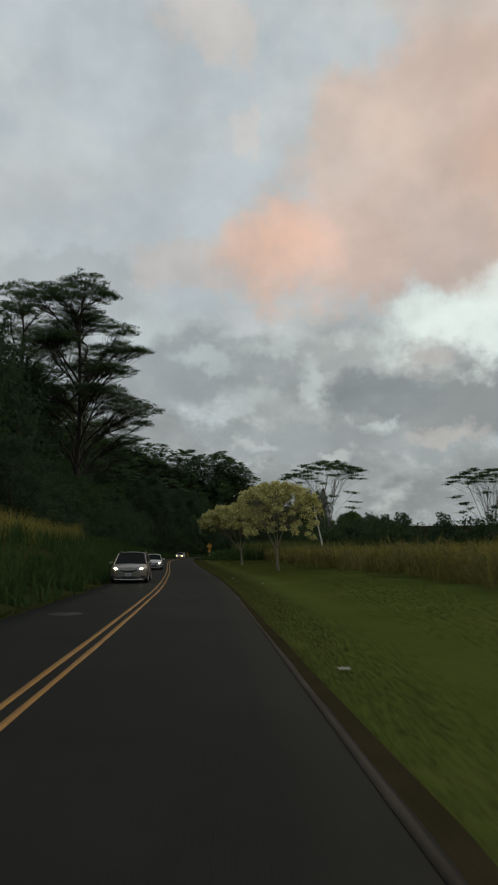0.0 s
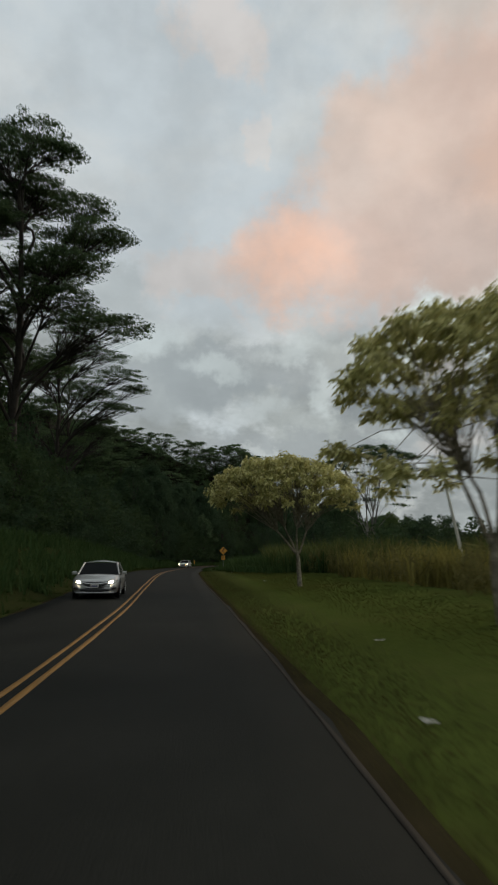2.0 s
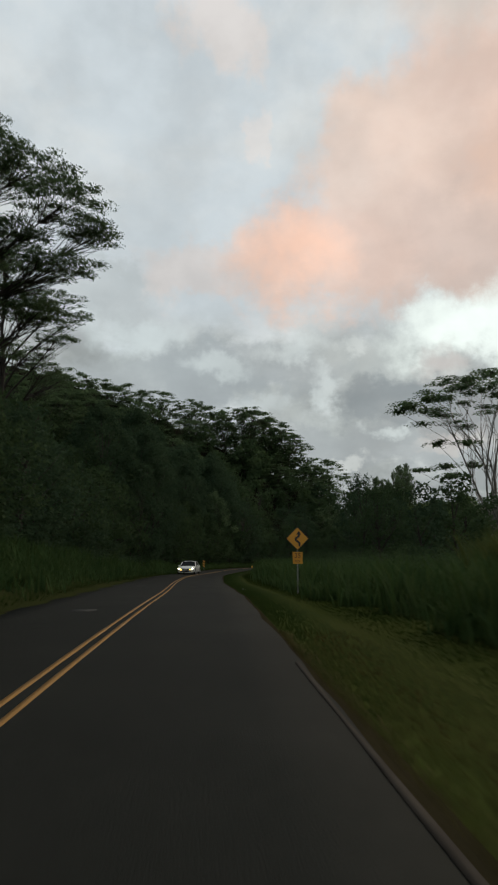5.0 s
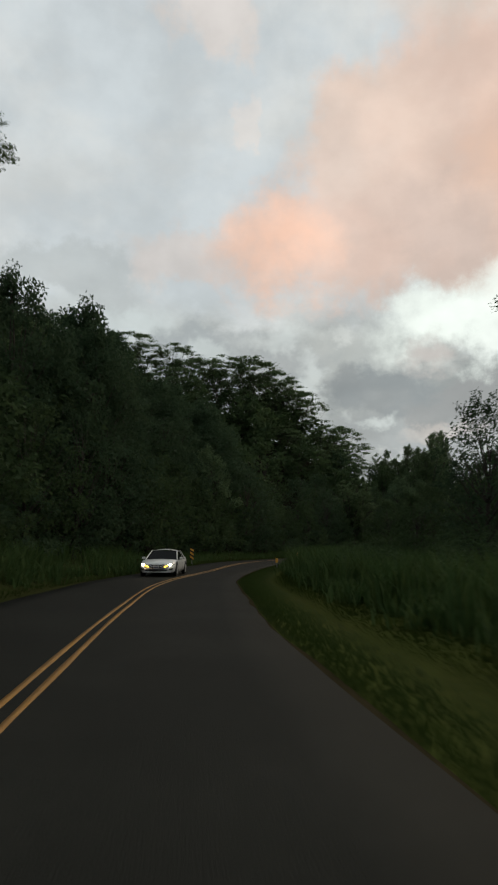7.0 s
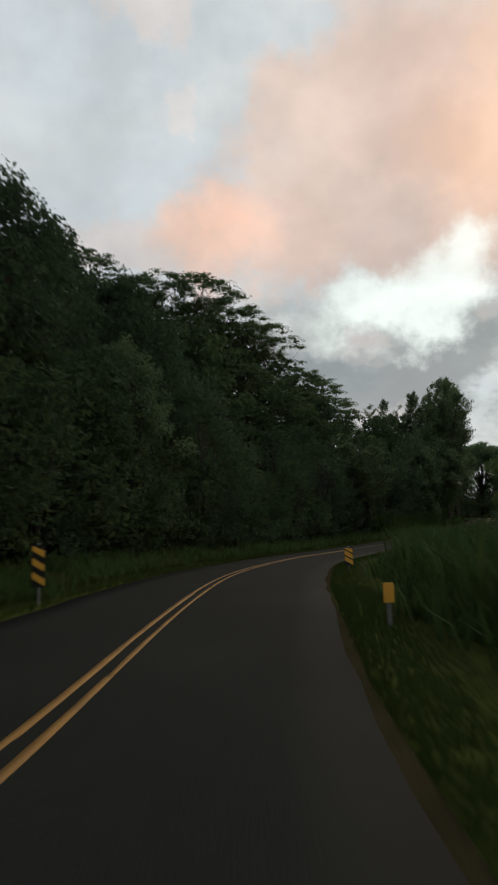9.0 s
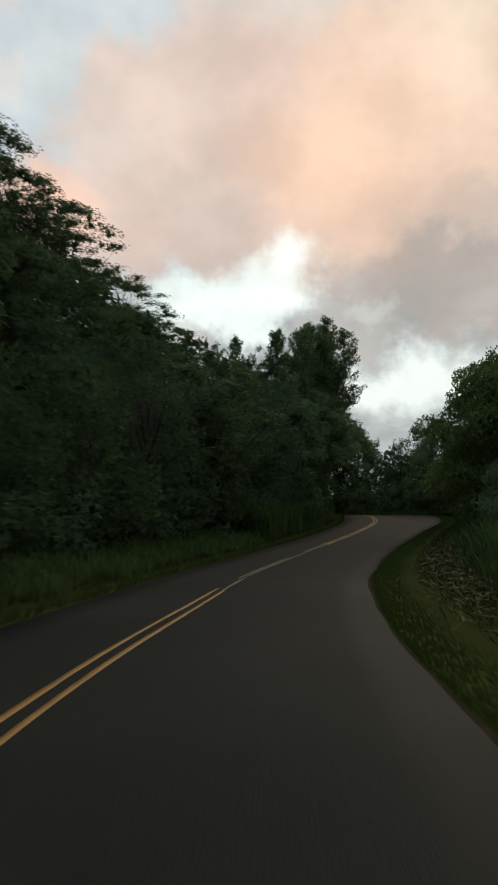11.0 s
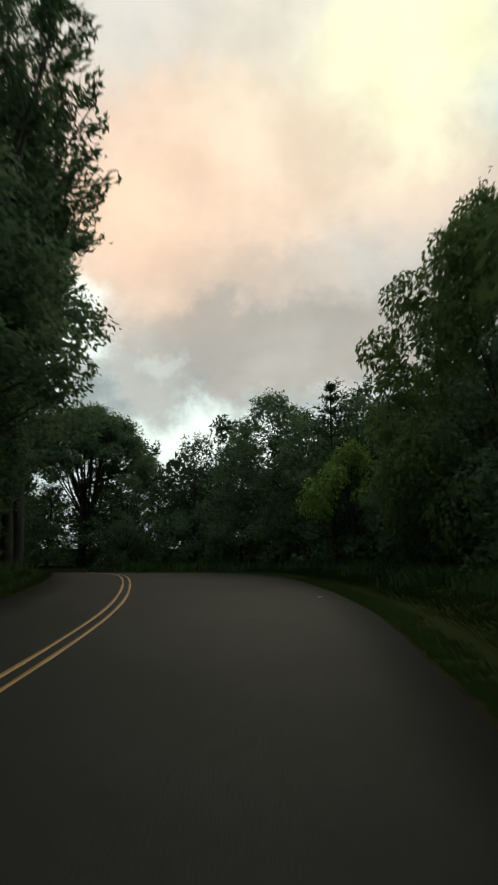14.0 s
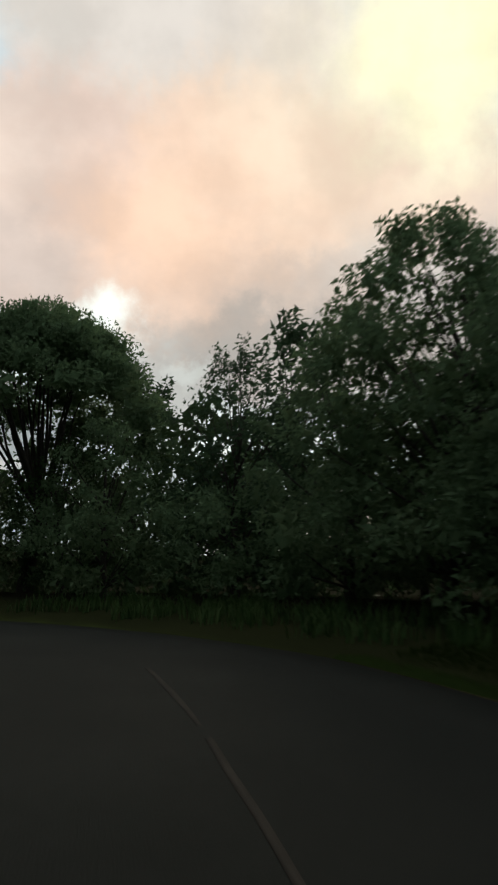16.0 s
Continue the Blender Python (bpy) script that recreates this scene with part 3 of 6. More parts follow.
def tiered_tree(seed, h, tiers, label, pads=1.0):
    """Giant umbrella tree: long limbs climb out of a bare trunk to level tiers (east, north, height, half width) of feathery foliage, each on a fan of thin twigs."""
    rng = np.random.default_rng(seed)
    wood, cs, mids, sizes = [], [], [], []
    zs = np.linspace(-0.6, h * 0.80, 9)
    sway = np.cumsum(rng.normal(0, 0.012 * h, (9, 2)), 0) * np.linspace(0, 1, 9)[:, None]
    trunk = np.c_[sway, zs]
    wood.append((trunk, np.linspace(h * 0.013, h * 0.004, 9)))
    for x, y, z, half in tiers:
        end = np.array([x, y, z])
        out = math.hypot(x, y)
        z0 = min(h * 0.76, max(h * 0.26, z - 0.55 * out - rng.uniform(0.08, 0.16) * h))
        start = np.array([np.interp(z0, zs, trunk[:, c]) for c in range(3)])
        f = np.linspace(0, 1, 7)[:, None]
        bend = rng.normal(0, 0.02 * h, 3) * (1, 1, 0.3)
        q = start + (end - (0, 0, 0.5) - start) * np.c_[f**1.15, f**1.15, f**0.8] + bend * np.sin(math.pi * f)
        wood.append((q, np.linspace(h * 0.0044, h * 0.0014, 7)))
        way = unit(np.array([x, y, 0.0]) + rng.normal(0, 0.01, 3))
        side = np.array([-way[1], way[0], 0])
        n = int(11 * half * pads) + 6
        for i in range(n):
            a, r = 2.4 * i, math.sqrt((i + 0.5) / n)
            u, v = math.cos(a) * r * half * rng.uniform(0.8, 1.15), math.sin(a) * r * half * rng.uniform(0.8, 1.15)
            c = end + way * u + side * v + (0, 0, rng.normal(0, 0.20) - 0.035 * half * r * r - 0.10 * max(0.0, u) + 0.25 * rng.integers(-1, 2))
            k = rng.integers(3, 6)
            bow = q[k] * 0.45 + c * 0.55 - (0, 0, 0.06 * half)
            wood.append((np.array([q[k], bow, c]), np.array([0.045, 0.028, 0.010])))
            wide = rng.uniform(0.65, 1.25)
            m = int(100 * wide * wide)
            p = in_ball(rng, m) * (wide * rng.uniform(0.85, 1.3), wide, 0.17)
            p[:, 2] += 0.10 - 0.10 * (p[:, 0] ** 2 + p[:, 1] ** 2)
            cs.append(c + p)
            mids.append(c)
            sizes.append((wide * 0.6, wide * 0.6, 0.08))
    crown = leaves(rng, np.concatenate(cs), 0.27, 0.115, level=0.8)
    crown = joined([crown, cores(rng, mids, sizes, 8, 0.9)])
    return tree("umbrella_tree", wood, crown, M["bark_dark"], M["leaf_fine"], label, 6)


def more_tiers(seed, n, h, reach, low=0.5, arc=(0.0, 6.3)):
    """Tiers spread round the trunk, the high ones short and the low ones wide."""
    rng = np.random.default_rng(seed)
    out = []
    for i in range(n):
        f = (i + rng.uniform(0, 0.9)) / n
        a = arc[0] + (2.4 * i) % (arc[1] - arc[0])
        r = reach * (1.0 - 0.82 * f**1.4) * rng.uniform(0.7, 1.05)
        out.append((math.cos(a) * r, math.sin(a) * r, h * (low + (0.99 - low) * f), reach * rng.uniform(0.26, 0.36)))
    return out


def flat_tree(seed, h, radius, bark, label, pads=70, lower=9, fork=0.18, dome=0.16, limbs=6, thick=0.006, leaf=0.46):
    """Wide flat-crowned tree: long limbs fan out of a short trunk and carry level lobes of foliage at uneven heights."""
    rng = np.random.default_rng(seed)
    wood, cs, mids, sizes = [], [], [], []
    p, r, _ = limb(rng, (0, 0, -0.4), (0.03, 0, 1), h * fork + 0.4, h * 0.014, h * 0.010, 0.06)
    wood.append((p, r))

    def reach(start, end, r0, r1):
        f = np.linspace(0, 1, 6)[:, None]
        bend = rng.normal(0, 0.035, 3) * (1, 1, 0.3) * h
        kink = np.cumsum(rng.normal(0, 0.006 * h, (6, 3)), 0) * (1, 1, 0.4) * (1 - f)
        q = start + (end - start) * np.c_[f**1.3, f**1.3, f**0.85] + bend * np.sin(math.pi * f) + kink * f
        wood.append((q, np.linspace(r0, r1, 6)))
        return q

    def pad(c, wide, n):
        w = np.array((wide * rng.uniform(0.8, 1.3), wide * rng.uniform(0.8, 1.2), 0.2))
        q = in_ball(rng, n) * w
        q[:, 2] += 0.2 - 0.05 * (q[:, 0] ** 2 + q[:, 1] ** 2)
        cs.append(c + q)
        mids.append(c + (0, 0, 0.05))
        sizes.append(w * (0.42, 0.42, 0.5))

    for i in range(limbs):
        a, f = 2 * math.pi * i / limbs + rng.uniform(-0.4, 0.4), rng.uniform(0.22, 0.60)
        level = rng.uniform(-0.10, 0.03)
        end = np.array([math.cos(a) * radius * f, math.sin(a) * radius * f, h * (0.80 + level)])
        q = reach(p[-1] - (0, 0, rng.uniform(0, 0.08) * h), end, h * thick, h * thick * 0.5)
        for k in range(9):
            a2, f2 = a + rng.normal(0, 0.45), math.sqrt(rng.uniform(0.02, 1.0)) * rng.uniform(0.85, 1.05)
            top = np.array([math.cos(a2) * radius * f2, math.sin(a2) * radius * f2, h * (0.975 + level - dome * f2**2 + rng.normal(0, 0.012))])
            reach(q[rng.integers(2, 6)], top, h * thick * 0.36, h * 0.001)
            pad(top, radius * rng.uniform(0.15, 0.27), int(pads * rng.uniform(0.8, 1.3)))
    for i in range(lower):
        a, f = rng.uniform(0, 6.3), rng.uniform(0.55, 1.0)
        end = np.array([math.cos(a) * radius * f, math.sin(a) * radius * f, h * rng.uniform(0.42, 0.70)])
        reach(p[-1], end, h * thick * 0.5, h * 0.0012)
        pad(end, radius * rng.uniform(0.15, 0.25), int(pads * 0.8))
        pad(end * (0.85, 0.85, 1) + (0.5, 0.6, 0.3), radius * rng.uniform(0.12, 0.20), int(pads * 0.6))
    crown = leaves(rng, np.concatenate(cs), leaf, leaf * 0.48, level=0.85)
    crown = joined([crown, cores(rng, mids, sizes)])
    return tree("umbrella_tree", wood, crown, M[bark], M["leaf_fine"], label, 4)


def broad_tree(seed, h, radius, mat, leaf=0.27, count=6000, skirt=0.15, lumps=40, bark="bark_dark", label="", droop=0.25, name="forest_tree", heart=0.4, slim=0.62, lump_size=(0.20, 0.38), full=False):
    """A forest-edge tree, leafy in lumps from near the ground to an uneven top."""
    rng = np.random.default_rng(seed)
    wood = []
    p, r, _ = limb(rng, (0, 0, -0.5), (rng.normal(0, 0.08), rng.normal(0, 0.08), 1), h * 0.72, h * 0.018 + 0.05, 0.05, 0.12, 0, 8)
    wood.append((p, r))
    cs, outs, mids, sizes = [], [], [], []
    for i in range(lumps):
        f = skirt + (1 - skirt) * (i + rng.uniform(0, 1)) / lumps
        belt = radius * (0.50 + 0.50 * math.sin(math.pi * min(1, f * 0.9 + 0.08))) * (1.0 if f < 0.7 else 1.0 - 2.0 * (f - 0.7))
        a = 2.4 * i + rng.uniform(-0.5, 0.5)
        c = np.array([math.cos(a), math.sin(a), 0]) * belt * rng.uniform(0.45, 1.0) + (0, 0, h * (0.03 + 0.90 * f))
        k = max(1, min(7, int(f * 6.3)))
        if i % 2 == 0 and i < 120:
            q, rr, _ = limb(rng, p[k], c - p[k] + (0, 0, 0.4), np.linalg.norm(c - p[k]), h * 0.006, 0.015, 0.15, 0, 4)
            wood.append((q, rr))
        lump = radius * rng.uniform(*lump_size) * (1.0 if f < 0.85 else 0.75)
        n = int(count / lumps * (lump / (radius * (lump_size[0] + lump_size[1]) / 2)) ** 2)
        d = unit(rng.normal(size=(n, 3)) + (0, 0, 0.25))
        cs.append(c + d * lump * rng.uniform(0.60 if full else 0.42, 1.0 if full else 1.10, (n, 1)) * (1, 1, 0.75))
        outs.append(d)
        if f > 0.8 and not full:
            continue
        mids.append(c)
        sizes.append((lump * heart, lump * heart, lump * heart * 0.75))
    for i in range(rng.integers(4, 8) if leaf < 0.5 else 0):
        a, b = rng.uniform(0, 6.3), rng.uniform(0.0, radius * 0.45)
        top = np.array([math.cos(a) * b, math.sin(a) * b, h * rng.uniform(0.84, 0.92)])
        q, rr, _ = limb(rng, top, (rng.normal(0, 0.3), rng.normal(0, 0.3), 1), h * rng.uniform(0.05, 0.11), 0.03, 0.008, 0.2, 0, 4)
        wood.append((q, rr))
        n = int(60 * (0.27 / leaf) ** 2) + 12
        cs.append(q[rng.integers(0, 4, n)] + rng.normal(0, 0.22, (n, 3)))
        outs.append(rng.normal(size=(n, 3)))
    crown = leaves(rng, np.concatenate(cs), leaf, leaf * slim, droop=droop, level=0.15, out=np.concatenate(outs) * 0.6, full=full)
    if heart:
        crown = joined([crown, cores(rng, mids, sizes)])
    ob = tree(name, wood, crown, M[bark], M[mat], label, 5)
    CROWNS[ob.name] = crown
    return ob


def plume_tree(seed, h, mat="leaf_fine", label=""):
    """Upright wispy tree with several leaders, loose enough to see the sky through."""
    rng = np.random.default_rng(seed)
    wood, cs, outs = [], [], []
    p, r, _ = limb(rng, (0, 0, -0.5), (0, 0, 1), h * 0.45, h * 0.016, h * 0.009, 0.06, 0, 6)
    wood.append((p, r))
    for i in range(rng.integers(6, 9)):
        a, lean = rng.uniform(0, 6.3), rng.uniform(0.08, 0.42)
        q, rr, _ = limb(rng, p[rng.integers(2, 6)], (math.cos(a) * lean, math.sin(a) * lean, 1), h * rng.uniform(0.38, 0.56), h * 0.006, 0.012, 0.12, 0.2, 9)
        wood.append((q, rr))
        for k in range(26):
            f = rng.uniform(0.15, 1.0)
            x = np.array([np.interp(f * 8, range(9), q[:, c]) for c in range(3)])
            a2 = rng.uniform(0, 6.3)
            ln = h * 0.11 * (1.15 - 0.75 * f) * rng.uniform(0.6, 1.3)
            t, tr, _ = limb(rng, x, (math.cos(a2), math.sin(a2), 0.75), ln, 0.022, 0.006, 0.2, 0.2, 4)
            wood.append((t, tr))
            n = 46
            g = rng.uniform(0.3, 1.05, n)
            pts = np.stack([np.interp(g * 3, range(4), t[:, c]) for c in range(3)], -1) + rng.normal(0, 0.13, (n, 3))
            cs.append(pts)
            outs.append(np.tile(unit(t[-1] - t[0]), (n, 1)))
    pts = np.concatenate(cs)
    k = h / pts[:, 2].max()
    wood = [(p * (1, 1, k), r) for p, r in wood]
    crown = leaves(rng, pts * (1, 1, k), 0.36, 0.12, out=np.concatenate(outs) * 1.4)
    return tree("plume_tree", wood, crown, M["bark_dark"], M[mat], label, 4)


def dome_tree(seed, h, radius, mat, label=""):
    """Wide rounded shell of foliage carried on bare spreading limbs."""
    rng = np.random.default_rng(seed)
    wood, cs, outs, mids = [], [], [], []
    p, r, _ = limb(rng, (0, 0, -0.5), (0.1, 0, 1), h * 0.30, h * 0.03, h * 0.022, 0.1)
    wood.append((p, r))
    for i in range(150):
        a, f = rng.uniform(0, 6.3), math.sqrt(rng.uniform(0.0, 1))
        c = np.array([math.cos(a) * radius * f, math.sin(a) * radius * f, h * (0.42 + 0.54 * math.sqrt(max(0, 1 - f**2.4)) * rng.uniform(0.55, 1.0) ** 0.5)])
        if i < 26:
            q, rr, _ = limb(rng, p[-1], (c - p[-1]) * (0.55, 0.55, 1), np.linalg.norm(c - p[-1]) * 0.93, h * 0.008, 0.02, 0.22, 0.1, 7)
            wood.append((q, rr))
        mids.append(c)
        n = 270
        d = unit(rng.normal(size=(n, 3)))
        pts = c + d * rng.uniform(0.5, 1.0, (n, 1)) * (radius * 0.25, radius * 0.25, h * 0.06)
        cs.append(pts)
        outs.append(d)
    crown = leaves(rng, np.concatenate(cs), 0.24, 0.15, level=0.3, out=np.concatenate(outs) * 0.5)
    crown = joined([crown, cores(rng, mids, [(radius * 0.17, radius * 0.17, h * 0.04)] * len(mids))])
    return tree("dome_tree", wood, crown, M["bark_dark"], M[mat], label, 6)


def cone_tree(seed, h, label=""):
    """Narrow conifer-like tree with tiers of short branches."""
    rng = np.random.default_rng(seed)
    wood, cs, outs = [(np.array([(0, 0, z) for z in np.linspace(-0.5, h, 8)]), np.linspace(0.16, 0.02, 8))], [], []
    for z in np.linspace(h * 0.15, h * 0.98, 13):
        for a in np.linspace(0, 6.28, 6, endpoint=False) + rng.uniform(0, 1):
            ln = (h - z) * 0.40 + 0.14
            t, tr, _ = limb(rng, (0, 0, z), (math.cos(a), math.sin(a), 0.25), ln * rng.uniform(0.7, 1.15), 0.03, 0.008, 0.1, 0.3, 4)
            wood.append((t, tr))
            n = 26
            g = rng.uniform(0.2, 1.05, n)
            cs.append(np.stack([np.interp(g * 3, range(4), t[:, c]) for c in range(3)], -1) + rng.normal(0, 0.10, (n, 3)))
            outs.append(np.tile(unit(t[-1] - t[0]), (n, 1)))
    crown = leaves(rng, np.concatenate(cs), 0.32, 0.10, out=np.concatenate(outs))
    return tree("conifer", wood, crown, M["bark_dark"], M["leaf_dark"], label, 5)


def verge_tree(seed, h, left, right, low, label, tufts=150, dense=0.0, deep=0.9):
    """Small forked roadside tree: drooping rosettes of yellowish leaves over a spreading flat-bottomed frame of dark limbs. left, right: its reach; low: the foliage's foot."""
    rng = np.random.default_rng(seed)
    wood, cs, ways = [], [], []
    p, r, _ = limb(rng, (0, 0, -0.2), (-0.10, 0.03, 1), h * 0.27, 0.13, 0.09, 0.10, 0, 6)
    wood.append((p, r))
    mid, half = (right - left) / 2, (left + right) / 2
    mains = []
    for a, lean in ((0.5, 0.40), (2.2, 0.42), (3.4, 0.55), (4.7, 0.34)):
        q, rr, _ = limb(rng, p[-1] - (0, 0, rng.uniform(0, 0.25)), (math.cos(a) * lean + mid * 0.25, math.sin(a) * lean, 1), h * 0.42, 0.066, 0.026, 0.2, 0, 8)
        wood.append((q, rr))
        mains.append(q)
    for i in range(tufts):
        a, f = 2.4 * i + rng.uniform(-0.2, 0.2), math.sqrt((i + 0.5) / tufts)
        top = h * (0.66 + 0.34 * math.sqrt(max(0.0, 1 - f**2.0))) - 0.18
        z = top if i % 3 else max(low * (0.85 + 0.25 * rng.random()) + 0.3 * f, top - rng.uniform(0.4, 1.7) * (1 + dense))
        lump = 0.18 * math.sin(3.1 * a) + 0.12 * math.sin(7.0 * a + 2 * f)
        e = np.array([math.cos(a) * half * f + mid, math.sin(a) * half * deep * f, z + lump * (1 - 0.4 * f) * min(1.0, 2.2 * f)]) + rng.normal(0, 0.08, 3)
        m = min(mains, key=lambda q: np.linalg.norm(q[-1] - e))
        start = m[rng.integers(4, 8)]
        bow = start * 0.5 + e * 0.5 + rng.normal(0, 0.10, 3) + (0, 0, 0.12)
        wood.append((np.array([start, bow, e]), np.array([0.018, 0.012, 0.006])))
        n = int(rng.uniform(52, 86))
        d = unit(rng.normal(size=(n, 3)) * (1, 1, 0.55) + (0, 0, 0.15))
        cs.append(e + d * rng.uniform(0.06, 0.34, (n, 1)) - (0, 0, 0.10) * rng.uniform(0, 1, (n, 1)))
        ways.append(d - (0, 0, 0.55))
    crown = leaves(rng, np.concatenate(cs), 0.20, 0.085, droop=0.1, level=0.0, out=np.concatenate(ways) * 1.6, full=True)
    return tree("verge_tree", wood, crown, M["bark_mottled"], M["leaf_gold"], label, 7, "young trees on the mown verge", "loose yellow-green drooping foliage")


def set_tree(ob, s, off, turn=0.0, size=1.0, sink=0.0):
    """Moves a new tree to its place."""
    x, y, z = spot(s, off)
    ob.matrix_basis = pose(x, y, z - sink, 0, 0, turn) @ Matrix.Diagonal((size, size, size, 1))
    return ob


def again(ob, s, off, turn, size=1.0, tall=1.0):
    x, y, z = spot(s, off)
    c = copy_thing(ob, pose(x, y, z, 0, 0, turn))
    c.scale = (size, size, size * tall)
    return c


def build_trees():
    rng = random.Random(11)
    # roadside pair on the lawn
    set_tree(verge_tree(21, 6.1, 4.3, 2.8, 3.9, "small yellow-green tree with mottled forked trunk on mown grass", 250, deep=0.62), 72.3, 5.45, heading(72))
    set_tree(verge_tree(26, 6.6, 3.3, 3.2, 2.4, "small yellow-green tree with leaning mottled trunk on mown grass", 200, 0.5), 52.8, 6.15, heading(53))
    # giant umbrella trees over the left bank
    east = [(8.5, -1.5, 19.2, 3.9), (7.6, -1.0, 28.0, 3.0), (5.6, 0.5, 31.5, 2.6), (3.4, -1.2, 36.4, 2.2), (0.4, 0.0, 39.0, 3.0), (2.0, 2.0, 26.5, 3.8), (3.6, -2.5, 21.8, 3.9), (1.0, 1.5, 33.0, 3.6), (5.6, -3.0, 24.6, 3.3), (4.6, 2.0, 29.0, 3.2), (-2.0, -2.0, 36.0, 3.8), (6.4, 1.5, 21.0, 3.0), (-4.0, 1.0, 38.2, 3.6), (-3.0, -3.0, 29.5, 3.8), (-7.0, -1.0, 37.0, 3.6)]
    first = tiered_tree(5, 40, east + more_tiers(6, 11, 36, 11, 0.5, (1.7, 4.7)), "giant dark umbrella tree reaching out over the road")
    x, y = -27.6, 99.0
    first.matrix_basis = pose(x, y, float(ground_z([(x, y)])[0]))
    east = [(9.6, -2.0, 28.6, 4.0), (6.6, -1.0, 32.3, 3.8), (9.0, -1.5, 23.0, 3.4), (2.0, -1.0, 34.6, 4.0), (-1.0, 0.0, 38.0, 4.0), (6.6, 0.5, 19.6, 3.0), (11.5, 0.5, 26.6, 2.4), (5.0, -2.0, 26.0, 3.4), (4.0, 2.0, 22.0, 3.4)]
    second = tiered_tree(8, 39, east + more_tiers(9, 11, 36, 11, 0.5, (1.7, 4.7)), "giant dark umbrella tree with level tiers of feathery foliage")
    x, y = -41.0, 153.5
    second.matrix_basis = pose(x, y, float(ground_z([(x, y)])[0]))
    behind = tiered_tree(12, 39, east + more_tiers(13, 12, 37, 11, 0.5, (1.0, 5.2)), "giant dark umbrella tree standing back in the woods", 0.6)
    for k, (x, y, turn, size, tallness) in enumerate(((-39, 107, 20, 1.0, 1.04), (-38, 88, 40, 0.85, 0.9), (-46, 128, 300, 0.9, 0.95), (-56, 160, 20, 1.0, 1.0), (-62, 140, 200, 0.95, 1.0), (-52, 188, 0, 0.9, 1.12), (-50, 98, 80, 1.0, 1.02))):
        ob = copy_thing(behind, pose(0, 0, 0)) if k else behind
        ob.matrix_basis = pose(x, y, float(ground_z([(x, y)])[0]), 0, 0, turn)
        ob.scale = (size, size, size * tallness)
    # umbrella crowns along the ridge
    crest = flat_tree(31, 17, 8, "bark_dark", "dark umbrella tree on the wooded ridge", 88, 26, 0.25, 0.26, leaf=0.40)
    tops = [(-24, 298, 46), (-36, 288, 45), (-4, 296, 31), (-16, 285, 37), (-9, 266, 21.5), (-16, 263, 25), (-24, 268, 33), (-36, 258, 35), (-38, 241, 28), (-48, 252, 38), (-60, 246, 41), (-70, 262, 48.5), (-52, 232, 32), (-82, 252, 48), (-74, 255, 47.5), (-66, 256, 47.5), (-58, 258, 45.5), (-53, 266, 46), (-45, 266, 44), (-37, 266, 41.5), (-29, 269, 40), (-23, 272, 41), (-18, 279, 39.5), (-13, 276, 34.5), (-8, 271, 26), (-4.4, 268, 20.5), (-60, 226, 36), (-72, 236, 42), (-90, 244, 47)]
    for k, (x, y, top) in enumerate(tops):
        z = float(ground_z([(x, y)])[0])
        size = min(1.15, max(0.6, (top - z) / 17))
        ob = crest if k == 0 else copy_thing(crest, pose(0, 0, 0))
        ob.matrix_basis = pose(x, y, z - 0.2, 0, 0, 67 * k) @ Matrix.Diagonal((size * 0.9, size * 0.9, (top - z) / 17, 1))
    # pale open umbrella tree across the field
    pale = flat_tree(44, 24.5, 10.5, "bark_pale", "tall pale-limbed umbrella tree beyond the field", 150, 10, 0.16, 0.14, 7, 0.0055)
    x, y = 13.2, 188.5
    pale.matrix_basis = pose(x, y, float(ground_z([(x, y)])[0]), 0, 0, 70) @ Matrix.Diagonal((1.06, 1.06, 1.03, 1))
    again(pale, 140, 62, 200, 0.75)
    again(pale, 95, 95, 120, 0.65)

